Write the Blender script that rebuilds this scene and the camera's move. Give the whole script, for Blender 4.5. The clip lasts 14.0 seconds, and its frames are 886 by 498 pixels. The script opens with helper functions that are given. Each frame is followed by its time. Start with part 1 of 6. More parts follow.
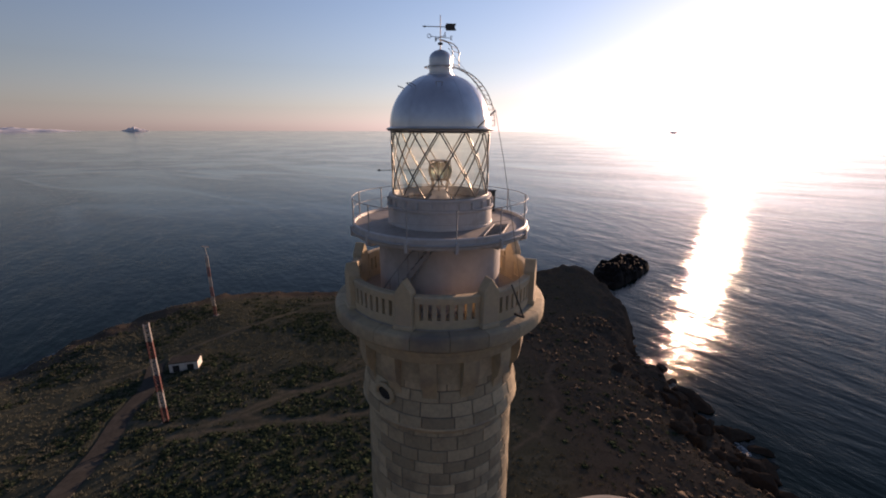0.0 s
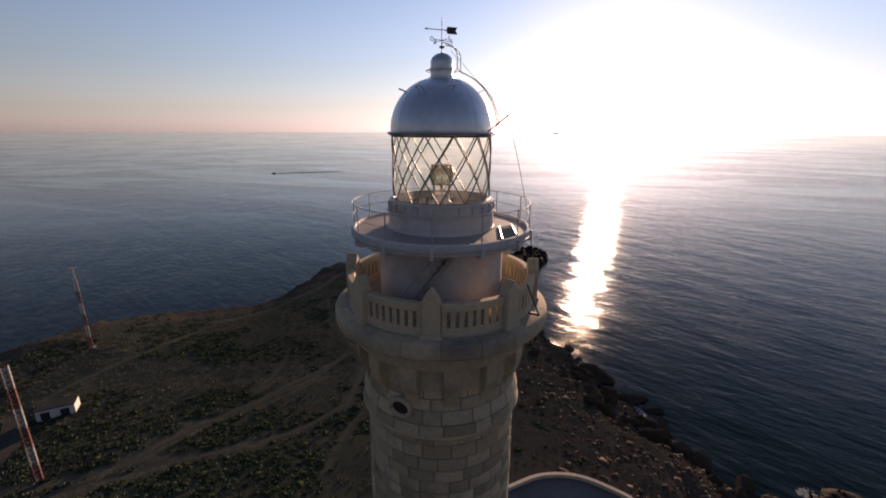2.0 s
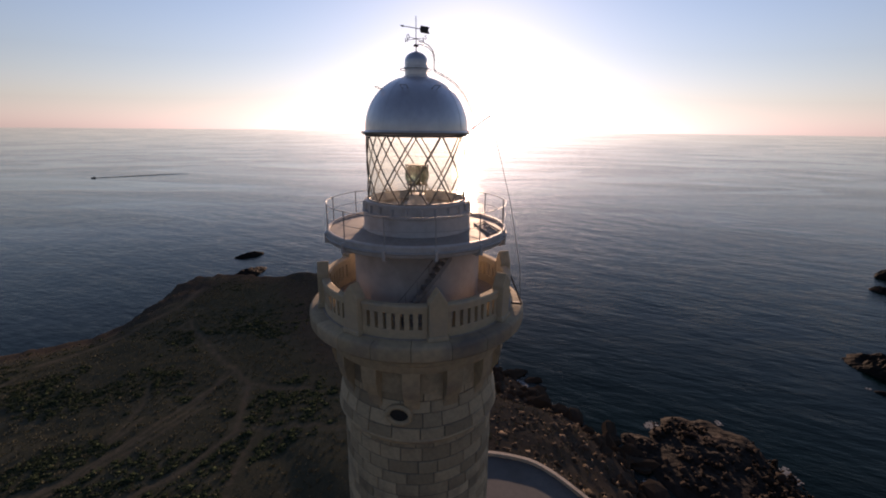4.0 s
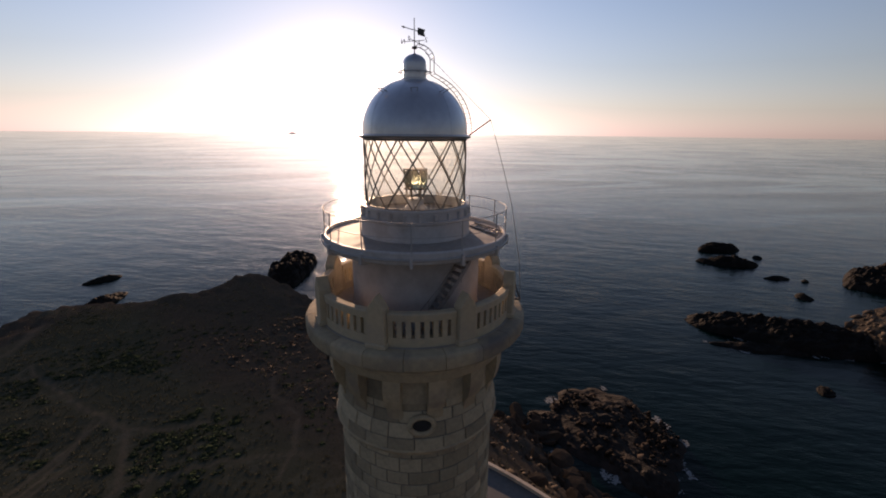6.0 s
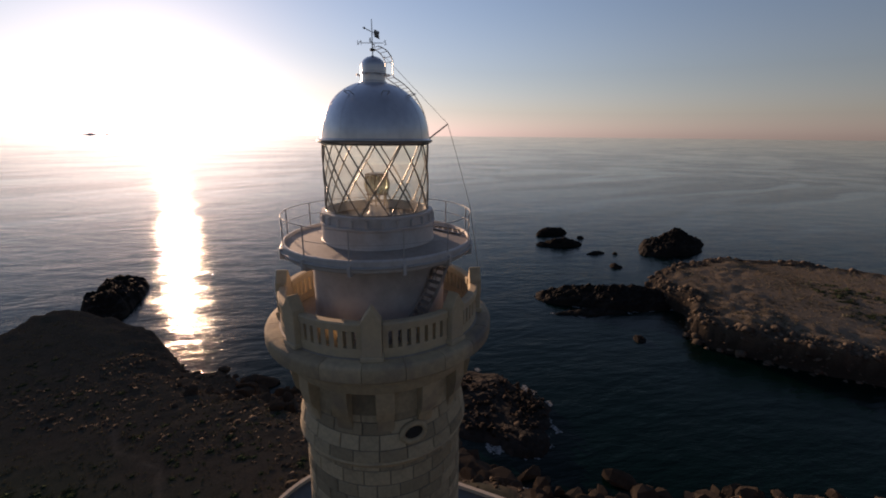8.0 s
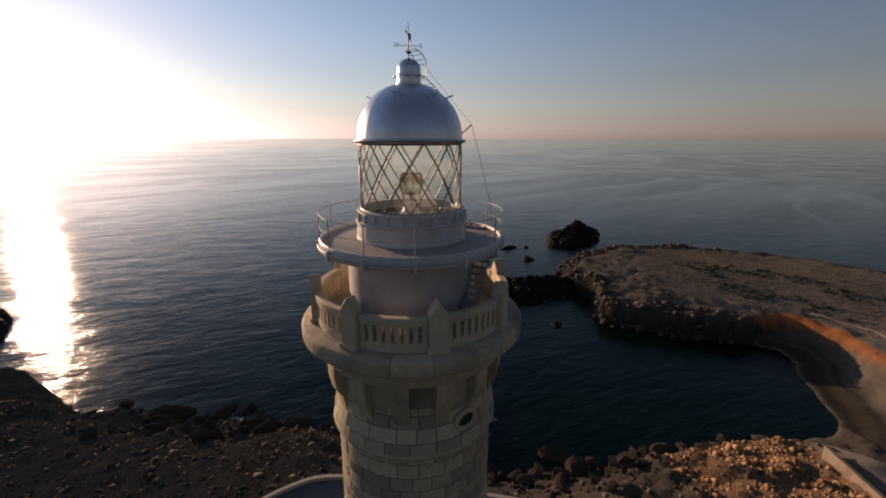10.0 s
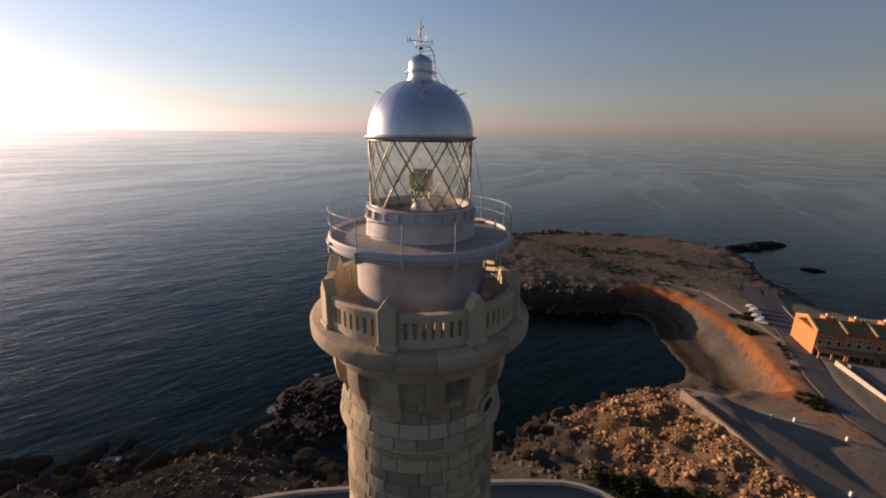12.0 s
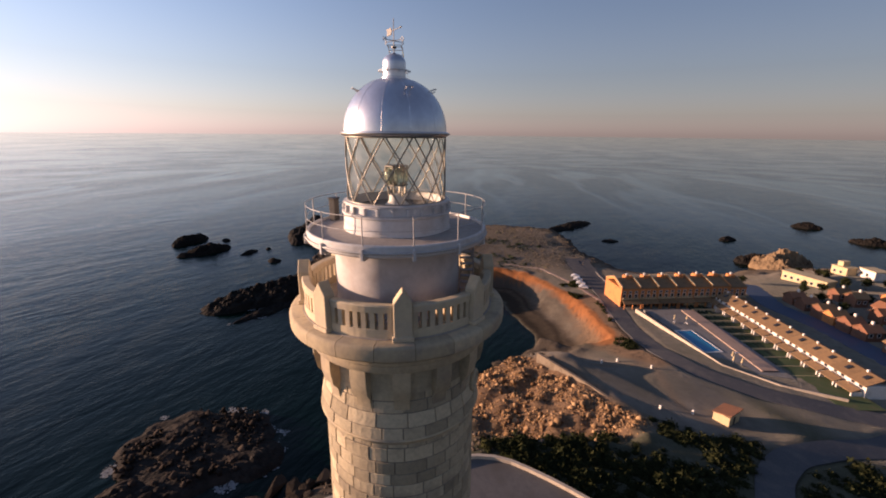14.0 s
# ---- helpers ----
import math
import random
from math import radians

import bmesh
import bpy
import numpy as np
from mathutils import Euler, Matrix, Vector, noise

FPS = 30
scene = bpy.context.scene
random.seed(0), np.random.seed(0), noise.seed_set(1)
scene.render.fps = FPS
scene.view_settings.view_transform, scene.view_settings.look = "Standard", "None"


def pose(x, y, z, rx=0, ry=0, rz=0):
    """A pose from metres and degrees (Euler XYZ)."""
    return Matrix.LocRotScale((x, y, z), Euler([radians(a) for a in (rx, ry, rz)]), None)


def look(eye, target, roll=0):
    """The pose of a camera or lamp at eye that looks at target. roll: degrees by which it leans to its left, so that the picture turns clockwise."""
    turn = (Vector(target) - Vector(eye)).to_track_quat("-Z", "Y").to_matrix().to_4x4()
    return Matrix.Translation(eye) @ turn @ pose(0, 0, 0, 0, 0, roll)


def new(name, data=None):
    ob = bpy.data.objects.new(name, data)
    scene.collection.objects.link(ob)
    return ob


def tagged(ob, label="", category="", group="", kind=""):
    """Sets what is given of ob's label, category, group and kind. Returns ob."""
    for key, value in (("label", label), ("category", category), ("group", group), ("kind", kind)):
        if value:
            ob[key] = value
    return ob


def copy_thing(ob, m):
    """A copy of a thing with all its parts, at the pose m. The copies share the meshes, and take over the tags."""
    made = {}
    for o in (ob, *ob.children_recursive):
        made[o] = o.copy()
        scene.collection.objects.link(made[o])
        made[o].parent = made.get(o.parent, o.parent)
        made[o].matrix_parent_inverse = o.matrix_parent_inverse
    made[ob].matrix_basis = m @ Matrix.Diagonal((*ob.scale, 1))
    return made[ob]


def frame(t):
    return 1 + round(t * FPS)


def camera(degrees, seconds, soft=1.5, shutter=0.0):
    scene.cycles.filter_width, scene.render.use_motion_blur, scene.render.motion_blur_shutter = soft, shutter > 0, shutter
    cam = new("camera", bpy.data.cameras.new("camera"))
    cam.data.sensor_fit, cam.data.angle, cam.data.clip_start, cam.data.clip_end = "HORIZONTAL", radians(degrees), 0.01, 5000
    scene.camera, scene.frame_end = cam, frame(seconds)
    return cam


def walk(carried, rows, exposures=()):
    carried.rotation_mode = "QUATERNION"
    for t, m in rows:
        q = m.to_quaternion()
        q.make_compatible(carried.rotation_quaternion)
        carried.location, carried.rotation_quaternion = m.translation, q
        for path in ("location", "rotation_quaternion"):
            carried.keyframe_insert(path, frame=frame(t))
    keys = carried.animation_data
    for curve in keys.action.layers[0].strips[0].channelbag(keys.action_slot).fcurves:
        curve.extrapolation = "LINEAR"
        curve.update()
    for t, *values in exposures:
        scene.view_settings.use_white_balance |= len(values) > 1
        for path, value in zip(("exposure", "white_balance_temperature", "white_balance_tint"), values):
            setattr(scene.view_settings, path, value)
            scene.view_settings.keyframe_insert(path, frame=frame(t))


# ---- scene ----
SKY_STRENGTH, SKY_HUE, SUN_STRENGTH = 0.112, 0.497, 5.0
WAVE_RIPPLE, WAVE_CHOP, WAVE_SWELL = 0.080, 0.30, 0.45
cam = camera(93.17, 14.0, 1.9)
EXPOSURES = [(0, 0.64, 6150, 33), (3, 0.56, 6150, 33), (6.5, 0.40, 6350, 31), (8, 0.32, 6320, 30), (11, 0.38, 6230, 28), (14, 1.04, 6200, 34)]
PATH = [
    (0, (-0.141, -0.124, 82.441), (-0.110, 1.799, 81.891), 0.21),
    (0.5, (-1.087, 0.007, 82.443), (-0.926, 1.924, 81.896), 0.30),
    (1, (-2.020, 0.158, 82.462), (-1.736, 2.061, 81.915), 0.24),
    (1.5, (-2.978, 0.356, 82.487), (-2.593, 2.241, 81.942), 0.25),
    (2, (-3.870, 0.593, 82.545), (-3.393, 2.457, 82.000), 0.26),
    (2.5, (-4.820, 0.870, 82.476), (-4.227, 2.704, 81.941), 0.38),
    (3, (-5.754, 1.235, 82.580), (-5.012, 3.011, 82.036), 0.40),
    (5.3, (-9.758, 3.905, 82.595), (-8.447, 5.315, 82.055), 0.65),
    (5.5, (-10.044, 4.211, 82.564), (-8.702, 5.592, 82.024), 0.61),
    (6, (-10.789, 4.964, 82.598), (-9.354, 6.248, 82.061), 0.59),
    (6.5, (-11.435, 5.693, 82.619), (-9.881, 6.833, 82.084), 0.51),
    (7, (-12.025, 6.506, 82.656), (-10.359, 7.476, 82.123), 0.38),
    (7.5, (-12.530, 7.338, 82.675), (-10.791, 8.170, 82.144), 0.38),
    (8, (-13.029, 8.225, 82.677), (-11.239, 8.943, 82.148), 0.45),
    (8.2, (-13.217, 8.624, 82.687), (-11.410, 9.298, 82.158), 0.41),
    (10.3, (-14.987, 12.868, 82.590), (-13.075, 13.140, 82.068), 0.18),
    (10.5, (-14.985, 13.265, 82.609), (-13.070, 13.502, 82.084), 0.28),
    (11, (-15.094, 14.413, 82.632), (-13.170, 14.537, 82.101), 0.52),
    (11.5, (-15.226, 15.499, 82.634), (-13.300, 15.485, 82.096), 0.73),
    (12, (-15.348, 16.744, 82.648), (-13.433, 16.545, 82.108), 0.81),
    (12.5, (-15.343, 17.927, 82.616), (-13.456, 17.543, 82.078), 0.73),
    (13, (-15.250, 19.176, 82.599), (-13.412, 18.599, 82.062), 0.66),
    (13.5, (-15.086, 20.346, 82.561), (-13.308, 19.603, 82.025), 0.60),
    (14, (-14.885, 21.611, 82.483), (-13.168, 20.736, 81.950), 0.53),
]
walk(cam, [(t, look(eye, target, roll)) for t, eye, target, roll in PATH], EXPOSURES)
# ---- the lie of the land ----
TX, TY = 0.0, 16.0          # the tower's axis
YARD_Z = 29.5
SUN_AZ, SUN_EL = 35.5, 7.3

COAST = [(-145.5, 119.7), (-146.7, 143.3), (-131.8, 166.7), (-128.4, 184.2), (-109.1, 197), (-81.5, 202.1), (-55.7, 198.4), (-34.3, 207.6), (-18.3, 230.1),
         (-6.3, 247), (13.1, 240.5), (32.3, 223), (52.1, 217.5), (68.1, 224.8), (83.9, 224.6), (88.6, 187.4), (77.3, 148.9), (66, 128.6), (76.3, 116.6),
         (70.7, 100.9), (81.5, 92.5), (73.3, 79.2), (81.4, 67.3), (75.6, 47.4), (68.2, 37.3), (70.4, 18.8), (70.6, 4), (76.7, -11.7), (87.3, -32.7), (92.1, -59.4),
         (101.7, -80.8), (111, -86.6), (131.3, -90.6), (153.9, -97.8), (162.2, -82.3), (166.4, -49.9), (170.2, -28.2), (196.6, -31.5), (217.7, -14), (239.5, -11.5),
         (264, -30), (286, -50), (300, -74), (304, -104), (292, -154), (274, -184), (240, -206), (206, -197), (171, -178),
         (143, -174.6), (124.6, -192.7), (115.2, -216.3), (110.2, -246.1), (103, -273.7), (92.6, -295.4), (74.9, -312.8), (53.5, -393.8), (15.6, -462.8), (-150, -480), (-290, -400),
         (-300, -200), (-250, -40), (-200, 60)]
BEACH = [(92.4, -76.9), (111, -82.6), (131.4, -84.4), (153.7, -92.1), (163.1, -86.1), (169.7, -103.5), (155, -112), (137, -111.3), (113, -108.6), (89.4, -98.8), (79.8, -94), (80.7, -87)]
YARD = [(35.3, -12.7), (36.9, -0.1), (37.5, 20.6), (37.6, 32.9), (36.5, 41.2), (33.5, 45), (30.6, 47.7), (27.4, 48.9), (23.9, 49.4), (18.2, 48.1),
        (-4.8, 44.9), (-18.8, 36.9), (-23.2, 16.7), (-19.3, -6.5), (-2.5, -20.3), (11.8, -24.1), (24.7, -19.2)]


def lattice(ix, iy, seed):
    n = (ix.astype(np.int64) * 374761393 + iy.astype(np.int64) * 668265263 + seed * 974634777) & 0xFFFFFFFF
    n = ((n ^ (n >> 13)) * 1274126177) & 0xFFFFFFFF
    return ((n ^ (n >> 16)) & 0xFFFF) / 65535.0


def value_noise(x, y, seed=0):
    ix, iy = np.floor(x), np.floor(y)
    fx, fy = x - ix, y - iy
    fx, fy = fx * fx * (3 - 2 * fx), fy * fy * (3 - 2 * fy)
    a, b = lattice(ix, iy, seed), lattice(ix + 1, iy, seed)
    c, d = lattice(ix, iy + 1, seed), lattice(ix + 1, iy + 1, seed)
    return (a + (b - a) * fx) * (1 - fy) + (c + (d - c) * fx) * fy


def fbm(x, y, size, octaves=4, seed=0):
    """Noise between -1 and 1 whose largest lumps are size metres wide."""
    total, amp, norm = 0.0, 1.0, 0.0
    for k in range(octaves):
        total = total + amp * (2 * value_noise(x / size + 17.3 * k, y / size - 9.1 * k, seed + k) - 1)
        norm, amp, size = norm + amp, amp * 0.5, size * 0.5
    return total / norm


def rounded(points, rounds=2):
    p = np.array(points, float)
    for _ in range(rounds):
        q = np.roll(p, -1, axis=0)
        p = np.stack([0.75 * p + 0.25 * q, 0.25 * p + 0.75 * q], 1).reshape(-1, 2)
    return p


def depth_inside(x, y, poly):
    """Signed distance to a closed outline, positive inside."""
    best, inside = np.full(x.shape, 1e9), np.zeros(x.shape, bool)
    for (ax, ay), (bx, by) in zip(poly, np.roll(poly, -1, axis=0)):
        ex, ey = bx - ax, by - ay
        u = np.clip(((x - ax) * ex + (y - ay) * ey) / (ex * ex + ey * ey + 1e-9), 0, 1)
        best = np.minimum(best, (x - ax - u * ex) ** 2 + (y - ay - u * ey) ** 2)
        cross = (ay > y) != (by > y)
        inside ^= cross & (x < ex * (y - ay) / (ey if abs(ey) > 1e-9 else 1e-9) + ax)
    return np.where(inside, 1, -1) * np.sqrt(best)


def line_distance(x, y, line):
    best = np.full(np.shape(x), 1e9)
    for (ax, ay), (bx, by) in zip(line[:-1], line[1:]):
        ex, ey = bx - ax, by - ay
        u = np.clip(((x - ax) * ex + (y - ay) * ey) / (ex * ex + ey * ey + 1e-9), 0, 1)
        best = np.minimum(best, (x - ax - u * ex) ** 2 + (y - ay - u * ey) ** 2)
    return np.sqrt(best)


def step(v, a, b):
    u = np.clip((v - a) / (b - a), 0, 1)
    return u * u * (3 - 2 * u)


ROAD = [(162.2, -154.4), (152.1, -146.8), (124.8, -132.5), (101.5, -119.2), (83.1, -107.7), (66.8, -100), (50.6, -96.8), (34.6, -102.5), (20.8, -114.2), (7, -126.8), (-24.6, -152.2), (-90, -190), (-170, -230)]
DRIVE = [(-6.5, -22.4), (2.2, -38.2), (9.8, -55.1), (15.2, -66), (17.2, -76.9), (15, -90.9), (10.4, -103.9), (8.9, -121.8)]
TRACK = [(-46.6, 21.1), (-59.7, 41.5), (-67.4, 59.6), (-69.5, 72.6), (-74.9, 85.6), (-77.4, 99.5), (-84.7, 113.3)]
BLUFF = [(40.9, -44.7), (52.9, -35.6), (65.3, -47.4), (77, -29.7), (60.5, -17.9)]
STREET = [(91.7, -201), (71.2, -183.8), (52, -178.3), (28.4, -165), (-0.4, -148.7)]
LOT = [(74.6, -57.4), (55.5, -58.7), (40.5, -59.1), (27.6, -70.8), (25.9, -83.8), (40.3, -91.5), (58.5, -93.2), (70.3, -80.1), (79.9, -63.1)]
BLUFF_AREA = [(74.6, -56.2), (55.4, -57.5), (39.3, -57.7), (37, -49.8), (42.7, -35.8), (46.5, -23.8), (50.3, -15), (68.7, -15.9), (79.1, -31.6), (85.9, -49.2)]
POOL_YARD = [(89.6, -124.3), (82.1, -142.2), (61.8, -134.7), (35.2, -121.3), (44.9, -109.8), (67.3, -116.8)]
COAST_LINE, BEACH_LINE, YARD_LINE = rounded(COAST), rounded(BEACH), rounded(YARD, 1)


def shore_depth(x, y):
    wx = x + 5 * fbm(x, y, 26, 4, 3) + 1.5 * fbm(x, y, 7, 3, 13)
    wy = y + 5 * fbm(x, y, 26, 4, 11) + 1.5 * fbm(x, y, 7, 3, 17)
    return depth_inside(wx, wy, COAST_LINE)


def land(x, y, rough=True):
    """Height of the ground, and its depth inland."""
    x, y = np.asarray(x, float), np.asarray(y, float)
    d = shore_depth(x, y)
    rho = np.hypot(x - TX, y - TY)
    top = 12.0 - 5.0 * step(x, 205, 300) + 17.3 * np.exp(-(rho / 88.0) ** 2) + 1.2 * fbm(x, y, 60, 3, 21)
    lot = depth_inside(x, y, np.array(LOT, float))
    top = top + (18.0 + 0.09 * (y + 58) - top) * step(lot, -9, 1)
    west = step(-x, 15, 45) * step(y, 20, 120)
    north = step(y, 95, 130) * step(x, 20, 50)
    east = step(x, 0, 30) * (1 - step(y, 95, 130)) * step(y, -75, -55)
    edge_n = 7.5 * step(d, 0, 5) + 0.5 * d
    edge_w = 2.6 * step(d, 0, 5) + 0.22 * d
    edge_e = 2.2 * step(d, 0, 4) + (0.72 + 0.3 * step(-y, 20, 45)) * d
    edge_s = 7.0 * step(d, 0, 4) + 0.22 * d
    edge = edge_s + (edge_w - edge_s) * west
    edge = edge + (edge_n - edge) * north
    edge = edge + (edge_e - edge) * east
    point = step(x, 140, 165) * step(-y, 10, 30)
    edge = edge + (9.4 * step(d, 0, 2.2) + 0.10 * d - edge) * point
    k = 4.0                                   # a soft lesser of the two
    blend = np.clip(0.5 + 0.5 * (edge - top) / k, 0, 1)
    h = edge * (1 - blend) + top * blend - k * blend * (1 - blend)
    slope = np.minimum(18.0 - 0.22 * ((x - 52) * 0.57 + (y + 58) * 0.82), edge * 1.2 + 1)
    h = h + (slope - h) * step(depth_inside(x, y, np.array(BLUFF_AREA, float)), -6, 2)
    if rough:
        craggy = 1 - step(h, 12, 24) * 0.8
        stony = step(d, -2, 3) * (1 - step(d, 14 + 20 * east, 24 + 26 * east))
        h = h + stony * craggy * (2.7 * np.abs(fbm(x, y, 13, 4, 31)) + 1.2 * np.abs(fbm(x, y, 5, 3, 41)) - 0.8)
        h = h + (0.40 * fbm(x, y, 11, 3, 51) + 0.14 * fbm(x, y, 3.4, 2, 55)) * step(d, 3, 12) * (0.35 + 0.65 * step(y, -20, 20)) * (1 - 0.9 * step(lot, -7, 0))
        lb = line_distance(x, y, BLUFF)
        h = h + (1 - step(lb, 7, 16)) * (3.4 * np.abs(fbm(x, y, 8, 4, 211)) + 1.0 * fbm(x, y, 2.6, 2, 221) - 0.9)
        h = h + point * step(d, 0, 3) * (1 - step(d, 8, 20)) * (2.0 * (np.abs(fbm(x, y, 11, 4, 231)) - 0.35) + 0.8 * fbm(x, y, 4, 3, 235))
    paved = np.minimum(line_distance(x, y, ROAD) - 3.6, np.minimum(line_distance(x, y, DRIVE) - 3.2, line_distance(x, y, STREET) - 3.6))
    paved = np.minimum(paved, line_distance(x, y, TRACK) - 2.4)
    paved = np.minimum(paved, -depth_inside(x, y, np.array(POOL_YARD, float)))
    if rough:
        h = h - 0.35 * (1 - step(paved, -0.3, 0.8))
    h = np.where(d < 0, np.maximum(-6.0, d * 0.7), h)
    b = depth_inside(x, y, BEACH_LINE)
    sand = 0.5 + 0.09 * np.maximum(d, 0) + 4.8 * (1 - step(b + (2.0 * fbm(x, y, 12, 3, 205) if rough else 0.0), -1, 8)) * step(d, 12, 20)
    bb = b + (2.2 * fbm(x, y, 8, 4, 201) - 0.8 if rough else 0.0)
    limit = sand + np.maximum(0, -bb) * 3.4
    h = np.where((b > -9) & (d > 0), np.minimum(h, limit), h)
    return h, d

# ---- light ----
sun_way = Vector((math.sin(radians(SUN_AZ)) * math.cos(radians(SUN_EL)), math.cos(radians(SUN_AZ)) * math.cos(radians(SUN_EL)), math.sin(radians(SUN_EL))))
world = bpy.data.worlds.new("sky")
scene.world = world
world.use_nodes = True
wn = world.node_tree.nodes
sky = wn.new("ShaderNodeTexSky")
sky.sky_type, sky.sun_disc = "NISHITA", False
sky.sun_elevation, sky.sun_rotation = radians(SUN_EL), radians(SUN_AZ)
sky.altitude, sky.air_density, sky.dust_density, sky.ozone_density = 80, 1.2, 0.30, 3.0
pale = wn.new("ShaderNodeHueSaturation")
way_up = wn.new("ShaderNodeTexCoord")
height_of = wn.new("ShaderNodeSeparateXYZ")
world.node_tree.links.new(way_up.outputs["Generated"], height_of.inputs[0])
mist = wn.new("ShaderNodeMapRange")          # sea mist takes the colour out of the sky just over the horizon
mist.interpolation_type = "SMOOTHSTEP"
for k_, v_ in ((1, -0.02), (2, 0.30), (3, 0.50), (4, 0.80)):
    mist.inputs[k_].default_value = v_
world.node_tree.links.new(height_of.outputs[2], mist.inputs[0])
world.node_tree.links.new(mist.outputs[0], pale.inputs["Saturation"])
world.node_tree.links.new(sky.outputs[0], pale.inputs["Color"])
world.node_tree.links.new(pale.outputs[0], wn["Background"].inputs["Color"])

towards = wn.new("ShaderNodeVectorMath")     # the half of the sky turned from the sun is deeper
towards.operation = "DOT_PRODUCT"
towards.inputs[1].default_value = sun_way
world.node_tree.links.new(way_up.outputs["Generated"], towards.inputs[0])
deeper = wn.new("ShaderNodeMapRange")
for k_, v_ in ((1, -1.0), (2, 1.0), (3, 0.32 * SKY_STRENGTH), (4, 1.07 * SKY_STRENGTH)):
    deeper.inputs[k_].default_value = v_
world.node_tree.links.new(towards.outputs["Value"], deeper.inputs[0])
world.node_tree.links.new(deeper.outputs[0], wn["Background"].inputs["Strength"])
blush = wn.new("ShaderNodeMapRange")         # the same mist turns orange towards rose
for k_, v_ in ((1, 0.0), (2, 0.16), (3, SKY_HUE - 0.008), (4, SKY_HUE)):
    blush.inputs[k_].default_value = v_
world.node_tree.links.new(height_of.outputs[2], blush.inputs[0])
world.node_tree.links.new(blush.outputs[0], pale.inputs["Hue"])

sun = new("sun", bpy.data.lights.new("sun", "SUN"))
sun.data.energy, sun.data.angle, sun.data.color = SUN_STRENGTH, radians(0.6), (1.0, 0.70, 0.40)
sun.matrix_world = look(sun_way * 300, (0, 0, 0))


# ---- materials ----
class Nodes:
    """A short hand for building one node material."""

    def __init__(self, name):
        self.mat = bpy.data.materials.new(name)
        self.mat.use_nodes = True
        self.tree = self.mat.node_tree
        self.bsdf = self.tree.nodes["Principled BSDF"]
        self.coord = self.tree.nodes.new("ShaderNodeTexCoord")

    def add(self, kind, **inputs):
        n = self.tree.nodes.new(kind)
        for k, v in inputs.items():
            k = k.replace("_", " ")
            self.put(n.inputs[k], v)
        return n

    def put(self, socket, v):
        if isinstance(v, bpy.types.NodeSocket):
            self.tree.links.new(v, socket)
        else:
            socket.default_value = v

    def noise(self, scale, detail=4, rough=0.6, where=None):
        return self.add("ShaderNodeTexNoise", Vector=where or self.coord.outputs["Object"], Scale=scale, Detail=detail, Roughness=rough).outputs["Fac"]

    def stretch(self, sx, sy, sz, turn=0.0):
        t = self.add("ShaderNodeMapping", Vector=self.coord.outputs["Object"], Rotation=(0, 0, radians(turn)))
        m = self.add("ShaderNodeMapping", Vector=t.outputs[0], Scale=(sx, sy, sz))
        return m.outputs[0]

    def ramp(self, fac, a, b):
        r = self.add("ShaderNodeMapRange", Value=fac)
        r.inputs[1].default_value, r.inputs[2].default_value = a, b
        r.clamp = True
        return r.outputs[0]

    def mix(self, fac, a, b, mode="MIX"):
        n = self.tree.nodes.new("ShaderNodeMix")
        n.data_type, n.blend_type = "RGBA", mode
        self.put(n.inputs["Factor"], fac)
        for s, v in ((n.inputs[6], a), (n.inputs[7], b)):
            self.put(s, (*v, 1) if isinstance(v, tuple) and len(v) == 3 else v)
        return n.outputs[2]

    def maths(self, op, a, b=0.5):
        n = self.tree.nodes.new("ShaderNodeMath")
        n.operation = op
        self.put(n.inputs[0], a)
        self.put(n.inputs[1], b)
        return n.outputs[0]

    def bump(self, height, strength=0.5, distance=0.05, normal=None):
        b = self.add("ShaderNodeBump", Height=height, Strength=strength, Distance=distance)
        if normal:
            self.put(b.inputs["Normal"], normal)
        self.put(self.bsdf.inputs["Normal"], b.outputs[0])
        return b.outputs[0]

    def attr(self, name):
        n = self.tree.nodes.new("ShaderNodeAttribute")
        n.attribute_name = name
        return n.outputs["Fac"]

    def finish(self, color, rough=0.8, metal=0.0):
        self.put(self.bsdf.inputs["Base Color"], (*color, 1) if isinstance(color, tuple) and len(color) == 3 else color)
        self.put(self.bsdf.inputs["Roughness"], rough)
        self.bsdf.inputs["Metallic"].default_value = metal
        return self.mat


def surface(name, a, b, grain=8.0, stain=0.8, rough=0.8, metal=0.0, bump=0.02, vary=0.0, third=None, rough_vary=0.15):
    """A worn surface: two tones by fine grain, a third by large stains, and a fine relief. vary: a change from piece to piece."""
    n = Nodes(name)
    fine = n.noise(grain, 6, 0.65)
    wide = n.noise(stain, 5, 0.6)
    col = n.mix(n.ramp(fine, 0.35, 0.65), a, b)
    if third:
        col = n.mix(n.ramp(wide, 0.5, 0.72), col, third)
    if vary:
        info = n.tree.nodes.new("ShaderNodeObjectInfo")
        hsv = n.add("ShaderNodeHueSaturation", Color=col, Value=n.maths("MULTIPLY_ADD", info.outputs["Random"], 2 * vary))
        hsv.inputs["Value"].links[0].from_node.inputs[2].default_value = 1 - vary
        col = hsv.outputs[0]
    n.bump(n.maths("ADD", fine, n.maths("MULTIPLY", wide, 0.6)), 0.7, bump)
    r = n.ramp(wide, 0.2, 0.8)
    return n.finish(col, n.maths("ADD", n.maths("MULTIPLY", r, rough_vary), rough - rough_vary / 2), metal)


